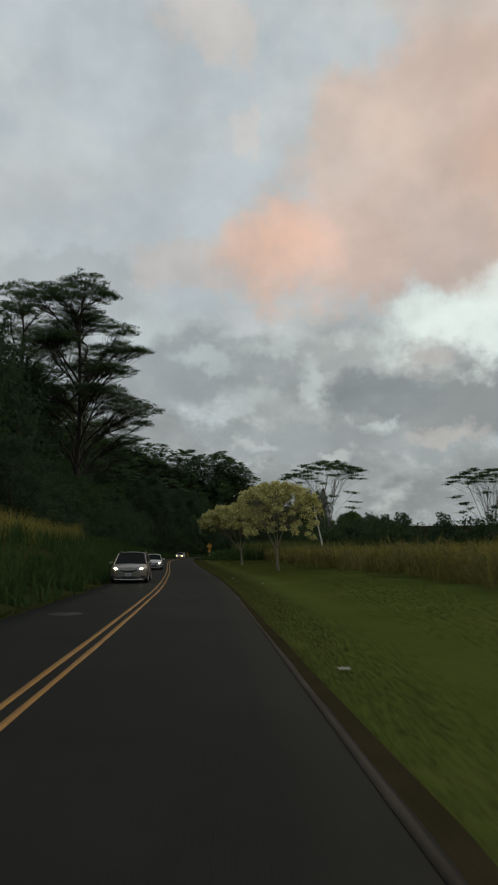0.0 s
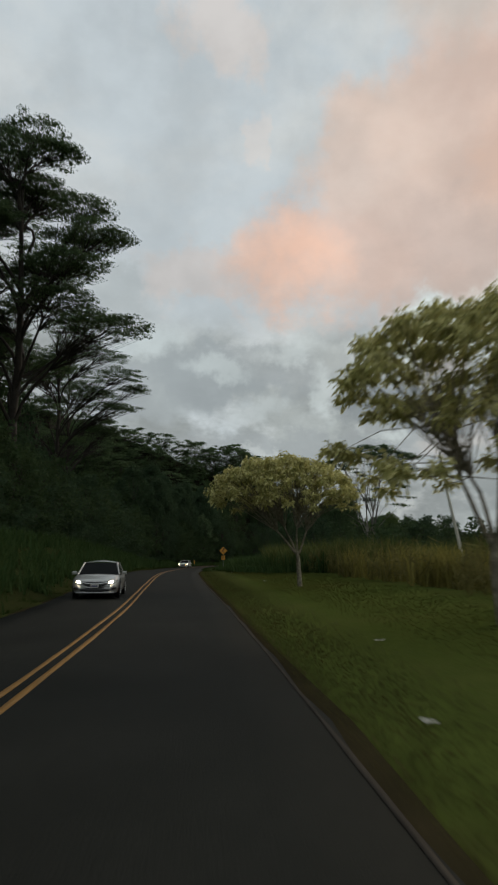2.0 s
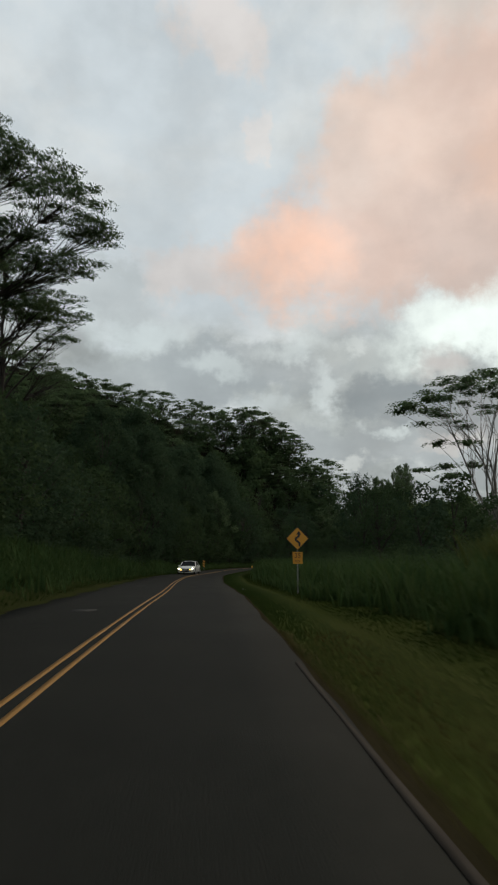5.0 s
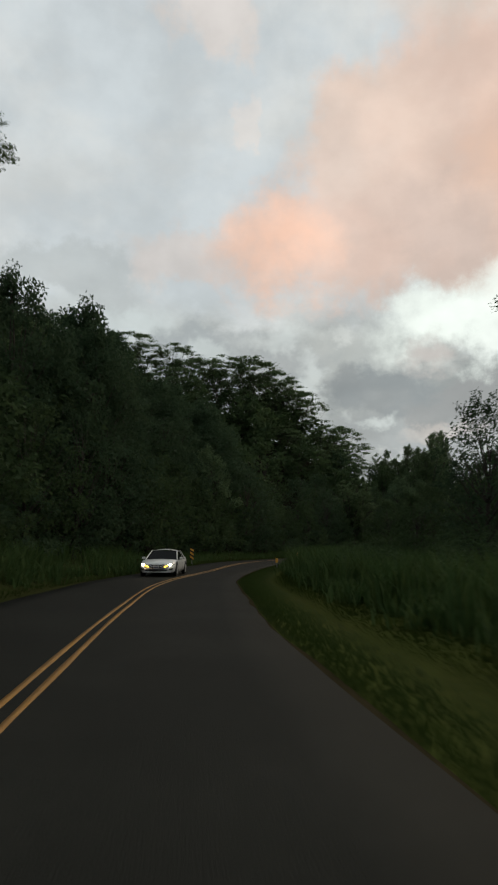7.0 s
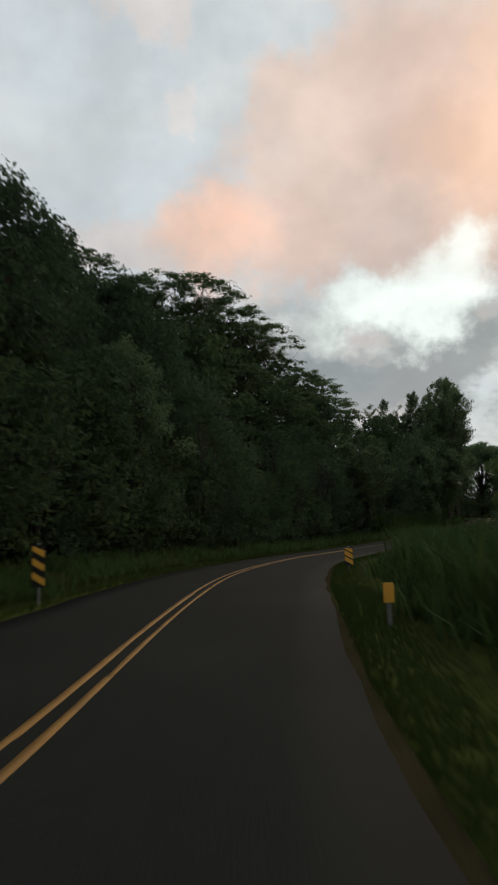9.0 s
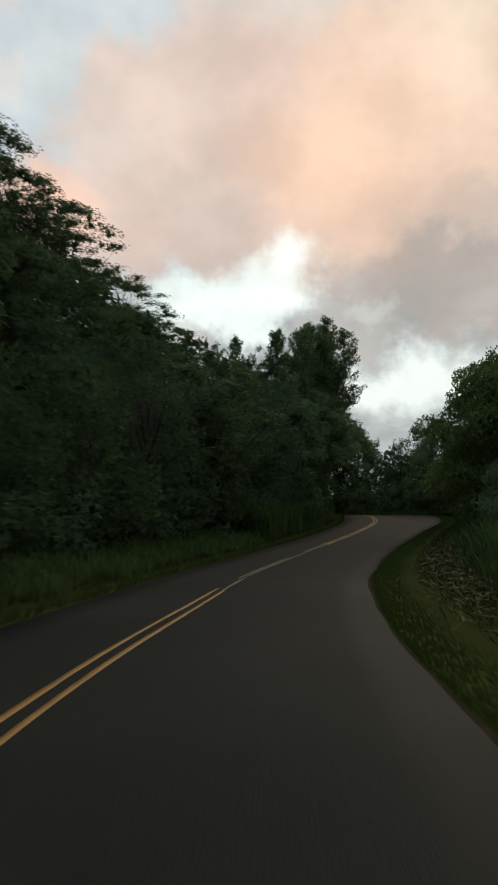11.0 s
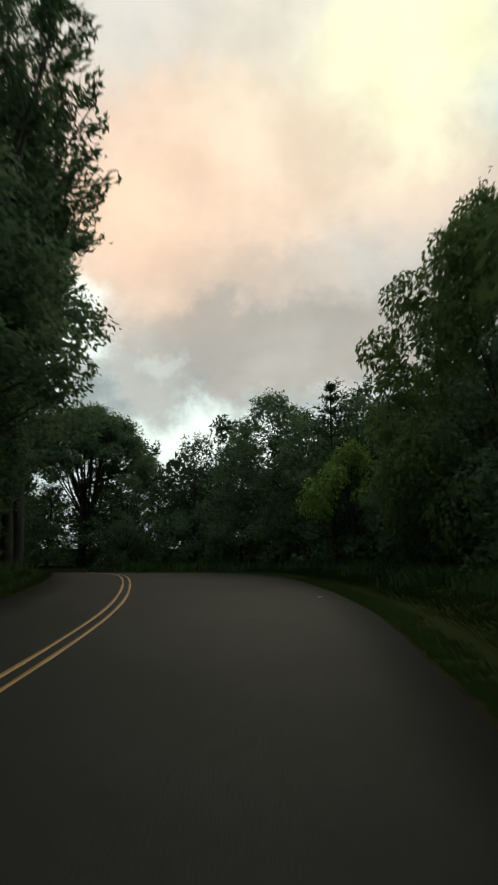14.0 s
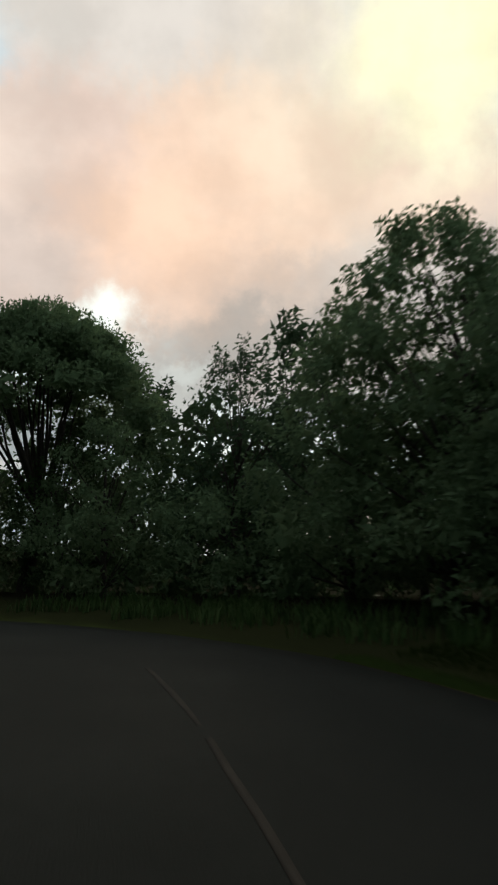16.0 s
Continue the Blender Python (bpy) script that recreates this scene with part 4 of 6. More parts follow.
    # forest edge, mixed kinds; the last four stand behind the others
    kinds = [
        broad_tree(51, 11, 4.2, "leaf_dark", 0.29, 4300, 0.05, 100, lump_size=(0.15, 0.30), label="dense dark green forest-edge tree"),
        broad_tree(52, 13, 4.6, "leaf_deep", 0.29, 4600, 0.03, 104, lump_size=(0.15, 0.30), label="dense deep green tree draped in creepers", droop=0.6),
        broad_tree(53, 9, 3.8, "leaf_dark", 0.29, 3900, 0.02, 90, lump_size=(0.15, 0.30), label="bushy dark forest-edge tree"),
        broad_tree(54, 14, 4.6, "leaf_deep", 0.21, 19000, 0.08, 84, lump_size=(0.17, 0.30), heart=0.5, full=True, label="tall dark forest tree with ragged top"),
        broad_tree(55, 11.5, 4.6, "leaf_dark", 0.70, 1400, 0.06, 26, heart=0.5, label="dark green tree in the depth of the wood"),
        broad_tree(56, 13, 4.8, "leaf_deep", 0.70, 1500, 0.06, 26, heart=0.5, label="deep green tree in the depth of the wood"),
        broad_tree(57, 15, 4.8, "leaf_dark", 0.70, 1500, 0.08, 28, heart=0.5, label="tall dark tree in the depth of the wood"),
        broad_tree(58, 15, 4.6, "leaf_grey_lifted", 0.25, 11500, 0.06, 74, full=True, label="tall dense green tree leaning out over the road", droop=0.5, heart=0.6, slim=0.52, lump_size=(0.18, 0.30)),
        broad_tree(59, 10.5, 4.3, "leaf_dark", 0.43, 2400, 0.04, 44, label="dark leafy tree behind the grassy bank"),
        broad_tree(60, 12.5, 4.4, "leaf_deep", 0.43, 2500, 0.04, 46, label="deep green tree behind the grassy bank"),
        broad_tree(64, 12.5, 5.0, "leaf_dark", 1.0, 560, 0.05, 20, heart=0.55, label="dark tree crown among the crowded slope woods"),
        broad_tree(66, 9.5, 3.7, "leaf_grey_lifted", 0.19, 6200, 0.02, 56, label="dark bushy tree with small leaves past the bend", droop=0.35, heart=0.62, slim=0.5, lump_size=(0.20, 0.33), full=True),
        broad_tree(65, 14, 5.0, "leaf_dark", 1.0, 560, 0.05, 20, heart=0.55, label="tall dark tree crown among the slope woods"),
    ]
    used = [False] * len(kinds)

    def plant(k, s, off, turn, size, tallness=1.0):
        if not used[k]:
            used[k] = True
            ob = set_tree(kinds[k], s, off, turn)
            ob.scale = (size, size, size * tallness)
            return ob
        return again(kinds[k], s, off, turn, size, tallness)

    s = 58.0
    while s < 334:
        near = np.interp(s, (58, 100, 150, 172, 184, 200, 240, 262, 275, 334), (-15, -13.5, -12, -11, -10.2, -9.6, -9.5, -9.6, -9.2, -10.5))
        h = np.interp(s, (58, 110, 165, 185, 215, 235, 242, 262, 275, 300), (0.75, 0.8, 0.85, 0.95, 0.82, 0.68, 0.66, 0.84, 0.8, 0.85))
        plant(rng.choice((0, 1, 2, 8) if 160 < s < 292 else (8, 9)), s + rng.uniform(-1, 1), near + rng.uniform(-0.8, 0.5), rng.uniform(0, 360), h * rng.uniform(0.85, 1.1))
        if s < 300:
            plant(rng.choice((8, 9, 6) if s > 165 else (4, 5, 6)), s + rng.uniform(-2, 2), near - 6 + rng.uniform(-1.5, 1), rng.uniform(0, 360), h * rng.uniform(0.95, 1.25) * (0.8 if 198 < s < 237 else 1.0))
        s += rng.uniform(4.3, 5.8)
    s = 60.0
    while s < 270:
        for row in (-21,):
            plant(rng.choice((4, 5, 6)), s + rng.uniform(-3, 3), row + rng.uniform(-2, 2), rng.uniform(0, 360), rng.uniform(0.85, 1.1))
        s += 12.0
    for k in range(16):
        plant(9 if k % 2 else 8, 62 + 3.6 * k, -21 - 4 * (k % 3), 47 * k, 1.3 + 0.1 * (k % 3), 1.5)
    plant(10, 150, -38, 20, 1.0)
    plant(12, 176, -36, 80, 1.0)
    # the slopes behind: woods that nobody could count
    pieces = []

    def backing(s, off, size, kind=(10, 12)):
        x, y, z = spot(s, off)
        v, f = CROWNS[kinds[rng.choice(kind)].name]
        turn = rng.uniform(0, 6.3)
        rot = np.array([[math.cos(turn), -math.sin(turn), 0], [math.sin(turn), math.cos(turn), 0], [0, 0, 1]])
        pieces.append((v @ rot.T * size + (x, y, z - 1.0), f))

    for k in range(16):
        backing(284 + 3.3 * k, 14 + 3 * (k % 3) + rng.uniform(-1, 1), rng.uniform(0.70, 0.82), (8, 9))
    for k in range(26):
        backing(246 + 3.5 * k, 17 + 3 * (k % 3) + rng.uniform(-1, 1), rng.uniform(0.75, 0.9))
    s = 60.0
    while s < 285:
        for row in (-31, -39, -48, -60):
            d, o = s + rng.uniform(-4, 4), row + rng.uniform(-3, 3)
            if road_place([spot(d, o)[:2]])[1][0] < -20 and spot(d, o)[2] < 24:
                backing(d, o, rng.uniform(0.8, 1.1))
        s += 8.5
    for k, (x, y, top) in enumerate(tops):  # lower storey below the ridge's umbrella crowns
        z = float(ground_z([(x, y)])[0])
        v, f = CROWNS[kinds[8 + k % 2].name]
        size = 0.80 * (top - z) / (10.5, 12.5)[k % 2]
        pieces.append((v * (min(size, 1.5), min(size, 1.5), size) + (x, y, z - 0.6), f))
    tagged(new("far_woods", mesh_of("far_woods", *joined(pieces), M["leaf_dark"])), "dark wooded slopes of crowded tree crowns", "woods", kind="stuff")
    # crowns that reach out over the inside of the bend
    over = broad_tree(63, 17.5, 5.2, "leaf_grey_lifted", 0.24, 12500, 0.38, 62, full=True, label="tall dark tree reaching out over the bend", droop=0.5, heart=0.6, slim=0.5, lump_size=(0.18, 0.30))
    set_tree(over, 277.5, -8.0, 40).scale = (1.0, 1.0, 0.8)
    for s, off, turn in ((273, -8.6, 15), (278, -9.0, 130), (283, -9.4, 220), (288, -9.8, 300)):
        plant(0, s, off, turn, 0.8)
    again(over, 272, -8.8, 160, 0.92, 0.84)
    again(over, 283, -9.0, 280, 0.98, 0.8)
    # tall single trees by the left edge
    for s, off, turn, size, tallness in ((187, -12, 20, 1.15, 1.15), (192, -15.5, 70, 1.4, 1.1), (199, -16, 200, 1.3, 1.1), (180, -15, 300, 1.2, 1.15), (203, -13.5, 40, 1.25, 1.05), (211, -16.5, 110, 1.3, 1.05), (213.5, -12.5, 230, 1.15, 1.1), (220, -17, 330, 1.25, 1.05), (209, -10.3, 140, 0.8, 1.0), (279.5, -10.4, 80, 0.9, 0.95), (266, -9.4, 10, 0.85, 0.95)):
        plant(3 if size > 1 else 7, s, off, turn, size, tallness)
    # right-hand woods
    for s, off, k, size in ((168, 17, 0, 0.8), (174, 22, 5, 0.75), (180, 16, 1, 0.85), (186, 20, 0, 0.9), (193, 14, 2, 0.7), (199, 17, 0, 0.8), (197, 10.5, 2, 0.6), (204, 19, 1, 0.8), (189, 12.5, 2, 0.6), (184, 27, 6, 0.8), (160, 26, 4, 0.7), (152, 30, 4, 0.65), (146, 36, 5, 0.65), (140, 42, 4, 0.7), (134, 50, 5, 0.7), (126, 58, 4, 0.7), (118, 66, 5, 0.7), (205, 28, 6, 0.8), (214, 24, 5, 0.8), (225, 22, 4, 0.8), (233, 17, 6, 0.7)):
        plant(k, s, off, rng.uniform(0, 360), size)
    right_kinds = [
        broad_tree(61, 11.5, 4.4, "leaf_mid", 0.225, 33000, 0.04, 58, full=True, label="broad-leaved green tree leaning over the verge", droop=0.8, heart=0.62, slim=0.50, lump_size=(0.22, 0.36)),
        broad_tree(62, 5.2, 2.2, "leaf_lime", 0.20, 4200, 0.42, 40, full=True, label="fresh lime-green leafy tree at the bend", droop=0.6, slim=0.45, heart=0.4, lump_size=(0.20, 0.32)),
    ]
    set_tree(right_kinds[0], 258.6, 6.5, 75)
    for s, off, turn, size in ((255.5, 10.8, 190, 1.0), (263, 8.6, 90, 0.8)):
        again(right_kinds[0], s, off, turn, size)
    x, y = 27.5, 262.2
    ob = copy_thing(right_kinds[0], pose(x, y, float(ground_z([(x, y)])[0]), 0, 0, 250))
    ob.scale = (0.96, 0.96, 1.16)
    for k, (x, y, size) in enumerate(((30.0, 272.6, 1.0), (32.0, 270.4, 1.0))):
        ob = copy_thing(right_kinds[1], pose(0, 0, 0)) if k else right_kinds[1]
        ob.matrix_basis = pose(x, y, float(ground_z([(x, y)])[0]), 0, 0, 110 * k) @ Matrix.Diagonal((size * 1.1, size * 1.1, size * 1.12, 1))
    for s, off, k, size in ((250, 12, 2, 0.8), (274, 9.8, 11, 0.85), (277.5, 8.6, 11, 0.42), (281, 8.6, 11, 0.55), (262, 14, 5, 0.8), (272, 15, 6, 0.75), (279, 13.5, 0, 0.75), (284, 11.5, 11, 0.95), (289, 10.5, 11, 0.9), (294, 13.5, 1, 0.85), (299, 14.5, 0, 1.0), (306, 16, 5, 1.0), (312, 17, 6, 0.95), (320, 17, 5, 0.9), (328, 16, 4, 1.0), (309, 10, 11, 0.8), (315, 10, 11, 0.75), (322, 9.5, 2, 0.9), (298, 24, 6, 0.9), (290, 26, 5, 0.9), (282, 27, 6, 0.8), (310, 26, 5, 0.8), (322, 26, 6, 0.8), (286, 13.5, 1, 0.95), (291, 13.5, 2, 1.0), (295, 11.0, 11, 0.95), (301, 11, 11, 0.95), (306, 12.5, 1, 0.8), (293, 18, 6, 0.85), (303, 18, 5, 0.8), (312, 12, 2, 0.8), (318, 12, 0, 0.75), (325, 12, 1, 0.75), (288, 19, 4, 0.95), (281, 20, 5, 0.8)):
        k = 9 if k in (4, 5, 6) and off < 21 else k
        plant(k, s, off, rng.uniform(0, 360), size)
    x, y = 35.8, 286.5
    copy_thing(kinds[7], pose(x, y, float(ground_z([(x, y)])[0]), 0, 0, 120)).scale = (0.9, 0.9, 0.80)
    x, y = 42.0, 282.0
    copy_thing(kinds[7], pose(x, y, float(ground_z([(x, y)])[0]), 0, 0, 200)).scale = (0.9, 0.9, 0.74)
    cone = cone_tree(71, 9.2, "slim dark conifer rising from the thicket")
    x, y = 30.5, 274.5
    cone.matrix_basis = pose(x, y, float(ground_z([(x, y)])[0]))
    dome = dome_tree(73, 14.3, 6.0, "leaf_grey_lifted", "wide dome-crowned dark tree past the bend")
    x, y = 30.5, 307.5
    dome.matrix_basis = pose(x, y, float(ground_z([(x, y)])[0]))
    for k in range(7):
        plant((2, 8, 9)[k % 3], 322 + 3 * k, 8.5 + 2.5 * (k % 2), 77 * k, 0.75)
    # wispy tall trees inside the bend
    plume = plume_tree(81, 19, label="tall wispy feathery tree above the forest edge")
    for k, (x, y, top) in enumerate(((11.6, 269.5, 25.0), (13.0, 272.8, 24.0), (9.8, 266.8, 23.0), (9.0, 273.5, 24.5), (7.2, 272.5, 24.0), (4.2, 272.8, 23.5), (13.6, 276.5, 22.5), (6.8, 280.6, 22.5), (16.0, 279.0, 20.0), (18.4, 285.6, 29.6), (16.6, 282.6, 28.5), (15.0, 278.5, 27.0))):
        z = float(ground_z([(x, y)])[0])
        wide = 0.95 if top < 28 else 1.25
        ob = copy_thing(plume, pose(0, 0, 0)) if k else plume
        ob.matrix_basis = pose(x, y, z, 0, 0, 97 * k) @ Matrix.Diagonal((wide, wide, (top - 1.8 - z) / 19, 1))
    for k, (x, y, top, lean) in enumerate(((9.8, 267.4, 21.6, 8), (11.4, 271.0, 20.8, 9), (12.0, 274.0, 20.4, 10), (8.6, 266.0, 20.6, 4), (-3.4, 249.0, 13.8, 2), (-6.2, 246.0, 11.6, 2))):
        z = float(ground_z([(x, y)])[0])
        copy_thing(plume, pose(x, y, z, 0, lean, 131 * k)).scale = (1.25, 1.25, (top - z) / 19)
    # far tree line across the field and behind
    far = broad_tree(91, 12, 6, "leaf_dark", 0.8, 900, 0.05, 24, label="distant dark tree in the field's far hedge")
    far.matrix_basis = pose(70, 150, 0)
    for k in range(6):  # the near end of the hedge
        x, y = 25 + 4.6 * k, 150 - 1.5 * k
        copy_thing(far, pose(x, y, float(ground_z([(x, y)])[0]) - 0.5, 0, 0, 50 * k)).scale = (0.8, 0.8, 0.60 + 0.06 * k)
    for k in range(34):
        a = 0.10 + 0.75 * (k + rng.random()) / 34
        d = rng.uniform(120, 190)
        x, y = -5 + d * math.sin(a), 30 + d * math.cos(a)
        if road_place([(x, y)])[1][0] < 30:
            continue
        c = copy_thing(far, pose(x, y, float(ground_z([(x, y)])[0]) - 0.5, 0, 0, rng.uniform(0, 360)))
        sc = rng.uniform(0.5, 0.95)
        c.scale = (sc * 1.2, sc * 1.2, sc * 0.8)


build_trees()


# ---- undergrowth and grass ----
def undergrowth(name, seed, path, count, depth, high, leaf, mat, label, heart=1.0):
    """Shrubs and creepers filling the forest's foot along a stretch."""
    rng = np.random.default_rng(seed)
    lumps = count // 46
    s = rng.uniform(path[0][0], path[0][-1], lumps)
    o = np.interp(s, *path) + np.sign(path[1][0]) * rng.uniform(0, depth, lumps)
    base = ground_at(s, o)
    hh = high * rng.uniform(0.15, 1.0, lumps) * (0.55 + 0.45 * np.abs(o - np.interp(s, *path)) / depth)
    base[:, 2] += hh
    d = unit(rng.normal(size=(lumps, 46, 3)))
    c = base[:, None] + d * rng.uniform(0.5, 1.0, (lumps, 46, 1)) * (0.75, 0.75, 0.6)
    v, f = leaves(rng, c.reshape(-1, 3), leaf, leaf * 0.5, droop=0.35, level=0.1, out=d.reshape(-1, 3) * 0.6)
    v, f = joined([(v, f), cores(rng, base, np.tile((0.34 * heart, 0.34 * heart, 0.28 * heart), (lumps, 1)))])
    tagged(new(name, mesh_of(name, v, f, mat)), label, "undergrowth", kind="stuff")


undergrowth("undergrowth", 1, ((56, 110, 165, 172, 190, 240, 262, 300, 330), (-11, -10.5, -9.0, -8.4, -7.6, -7.0, -7.2, -7.6, -8)), 52000, 5, 5.5, 0.30, M["leaf_deep"], "dark tangle of shrubs and creepers below the trees")
undergrowth("undergrowth", 2, ((243, 262, 285, 300, 345), (5.4, 6.4, 8.4, 8.2, 7)), 62000, 6.5, 6.0, 0.29, M["leaf_grey_lifted"], "dark shrubs and creepers along the right-hand woods")
undergrowth("undergrowth", 3, ((108, 135, 165, 185, 205, 242), (12, 10.5, 7.2, 6.5, 6.5, 7)), 44000, 7, 2.5, 0.19, M["leaf_dark"], "low green shrubs beside the verge", 0.3)
undergrowth("undergrowth", 5, ((264, 275, 290), (-7.0, -7.0, -7.4)), 16000, 3.5, 8.0, 0.32, M["leaf_dark"], "tall dark creeper-hung shrubs inside the bend")


def grass(name, seed, places, high, mat, label, width=0.02, lean=0.35, category="grass"):
    """Bent blades of grass on the ground at the places."""
    rng = np.random.default_rng(seed)
    n = len(places)
    p = np.c_[places, ground_z(places)]
    h = (high * rng.uniform(0.55, 1.25, n))[:, None]
    a = rng.uniform(0, 2 * np.pi, n)
    d = np.c_[np.cos(a), np.sin(a), np.zeros(n)]
    side = np.c_[-d[:, 1], d[:, 0], np.zeros(n)] * (width * rng.uniform(0.6, 1.4, (n, 1)))
    mid = p + d * h * lean * 0.35 + (0, 0, 1) * h * 0.6
    tip = p + d * h * lean * rng.uniform(0.6, 1.6, (n, 1)) + (0, 0, 1) * h
    low = p - (0, 0, 0.05)
    if high < 0.3:
        v, faces = np.stack([low - side, low + side, tip], 1).reshape(-1, 3), np.arange(3 * n).reshape(-1, 3)
    else:
        v = np.stack([low - side, low + side, mid + side * 0.9, mid - side * 0.9, tip], 1).reshape(-1, 3)
        k = 5 * np.arange(n)[:, None]
        faces = [k + (0, 1, 2, 3), k + (3, 2, 4)]
    tagged(new(name, mesh_of(name, v, faces, mat)), label, category, kind="stuff")


def scatter(seed, n, s_range, near, far, bias=1.0, clump=0.0):
    """Places strewn between two offsets along a stretch; bias over 1 crowds them to the road's side."""
    rng = np.random.default_rng(seed)
    s = rng.uniform(*s_range, n)
    f = rng.uniform(0, 1, n) ** bias
    a, b = (np.interp(s, *k) if isinstance(k, tuple) else np.full(n, k) for k in (near, far))
    xy = at(s, a + (b - a) * f)
    if clump:
        xy = xy[np.arange(n) // 30 * 30] + rng.normal(0, clump, (n, 2))
    return xy


edge = lambda k, d: (k[0], tuple(x + d for x in k[1]))  # noqa: E731
grass("verge_grass", 1, scatter(1, 84000, (-2, 110), edge(RIGHT_OFF, 0.06), 9.5, 1.7), 0.065, M["lawn_blade"], "short mown green verge grass", 0.022, 1.1)
grass("verge_grass", 14, scatter(14, 78000, (192, 296), edge(RIGHT_OFF, 0.04), edge(RIGHT_OFF, 4.5), 1.5), 0.09, M["lawn_green"], "deep green verge grass along the bend", 0.024, 1.0)
grass("verge_grass", 2, scatter(2, 56000, (104, 192), edge(RIGHT_OFF, 0.04), edge(RIGHT_OFF, 4.8), 1.5), 0.09, M["lawn_green"], "short green verge grass along the bend", 0.024, 1.1)
grass("verge_grass", 3, scatter(3, 28000, (-2, 300), edge(LEFT_OFF, -0.1), edge(LEFT_OFF, -1.6), 1.2), 0.20, M["foot_blade"], "green grass at the foot of the bank", 0.02, 0.6)
grass("verge_grass", 11, scatter(11, 17000, (-2, 112), edge(RIGHT_OFF, 0.03), edge(RIGHT_OFF, 1.7), 2.0), 0.07, M["dry_blade"], "dry brownish grass along the asphalt edge", 0.022, 0.7)
grass("tall_grass", 4, scatter(4, 12500, (-10, 185), edge(LEFT_OFF, -0.7), -11.5, 1.0, 0.35), 1.05, M["tall_green"], "tall green grass covering the roadside bank", 0.03, 0.5)
grass("tall_grass", 12, scatter(12, 9000, (-6, 185), edge(LEFT_OFF, -0.55), edge(LEFT_OFF, -2.6), 1.2, 0.25), 0.55, M["tall_green"], "knee-high green grass at the foot of the bank", 0.03, 0.55)
grass("tall_grass", 5, scatter(5, 8000, (-10, 62), -9.5, -13, 1.0, 0.35), 1.7, M["tall_straw"], "tall straw-coloured grass on the bank's crest", 0.022, 0.4)
grass("tall_grass", 6, scatter(6, 17000, (-5, 106), ((-5, 60, 80, 92, 106), (9.8, 9.8, 9.6, 13, 24)), 34, 1.7, 0.30), 1.5, M["tall_straw"], "tall dry yellow-green cane grass field", 0.036, 0.38)
grass("tall_grass", 7, scatter(7, 4500, (-5, 108), 34, 110, 1.3, 0.5), 1.9, M["tall_straw"], "tall dry grass across the far field", 0.06, 0.35)
grass("tall_grass", 8, scatter(8, 17000, (86, 245), ((84, 88, 92, 97, 103, 126, 150, 165, 185, 245), (11, 8.8, 7.0, 6.0, 5.6, 5.2, 5.4, 5.2, 4.0, 5.4)), ((100, 165, 245), (24, 14, 9)), 1.5, 0.30), 1.4, M["tall_green"], "tall green grass and weeds beside the verge", 0.032, 0.5)
grass("tall_grass", 13, scatter(13, 12000, (90, 245), ((90, 95, 103, 126, 150, 165, 185, 245), (6.6, 5.4, 5.0, 4.5, 4.7, 4.6, 3.4, 4.7)), ((90, 103, 130, 150, 165, 185, 245), (9, 7.5, 7, 6.8, 6.6, 5.2, 6.4)), 1.0, 0.3), 0.6, M["tall_green"], "knee-high green weeds along the mown verge", 0.03, 0.6)
grass("tall_grass", 16, scatter(16, 9000, (80, 122), ((80, 86, 92, 100, 122), (10.5, 10.2, 8.2, 7.6, 9.5)), ((80, 100, 122), (22, 20, 15)), 1.3, 0.30), 2.1, M["tall_olive"], "tall yellow-green grass where the field meets the thicket", 0.036, 0.4)
grass("tall_grass", 9, scatter(9, 11000, (185, 300), edge(LEFT_OFF, -1.0), edge(LEFT_OFF, -4.5), 1.0, 0.3), 0.55, M["tall_green"], "green grass under the left-hand trees", 0.022, 0.6)
grass("tall_grass", 15, scatter(15, 6500, (250, 271), edge(LEFT_OFF, -1.5), edge(LEFT_OFF, -4.6), 0.8, 0.35), 1.9, M["tall_green"], "tall green grass clump inside the bend", 0.036, 0.5)
grass("tall_grass", 10, scatter(10, 8000, (243, 310), edge(RIGHT_OFF, 2.2), edge(RIGHT_OFF, 5.5), 1.0, 0.3), 0.5, M["tall_green"], "green grass under the right-hand trees", 0.022, 0.6)


rng = np.random.default_rng(17)
n = 6600
s = rng.uniform(-5, 92, n // 12).repeat(12) + rng.normal(0, 0.25, n)
o = 9.3 + 0.7 * np.sin(s * 0.9) * np.sin(s * 0.23) + np.abs(rng.normal(0, 0.7, n // 12)).repeat(12) + rng.normal(0, 0.2, n)
high = rng.uniform(0.7, 1.9, n // 12).repeat(12)
c = ground_at(s, o) + np.c_[np.zeros((n, 2)), high * rng.uniform(0.15, 1.0, n)]
cane = material("dry_cane_leaf", [(0.070, 0.066, 0.022), (0.130, 0.120, 0.042), (0.205, 0.185, 0.075)], 0.3, 0.9, island=0.5, through_light=0.3, spec=0.05)
tagged(new("cane_grass", mesh_of("cane_grass", *leaves(rng, c, 0.75, 0.06, out=np.tile((0.0, 0.0, 1.1), (n, 1))), cane)), "ragged dry cane leaves along the field's edge", "grass", kind="stuff")


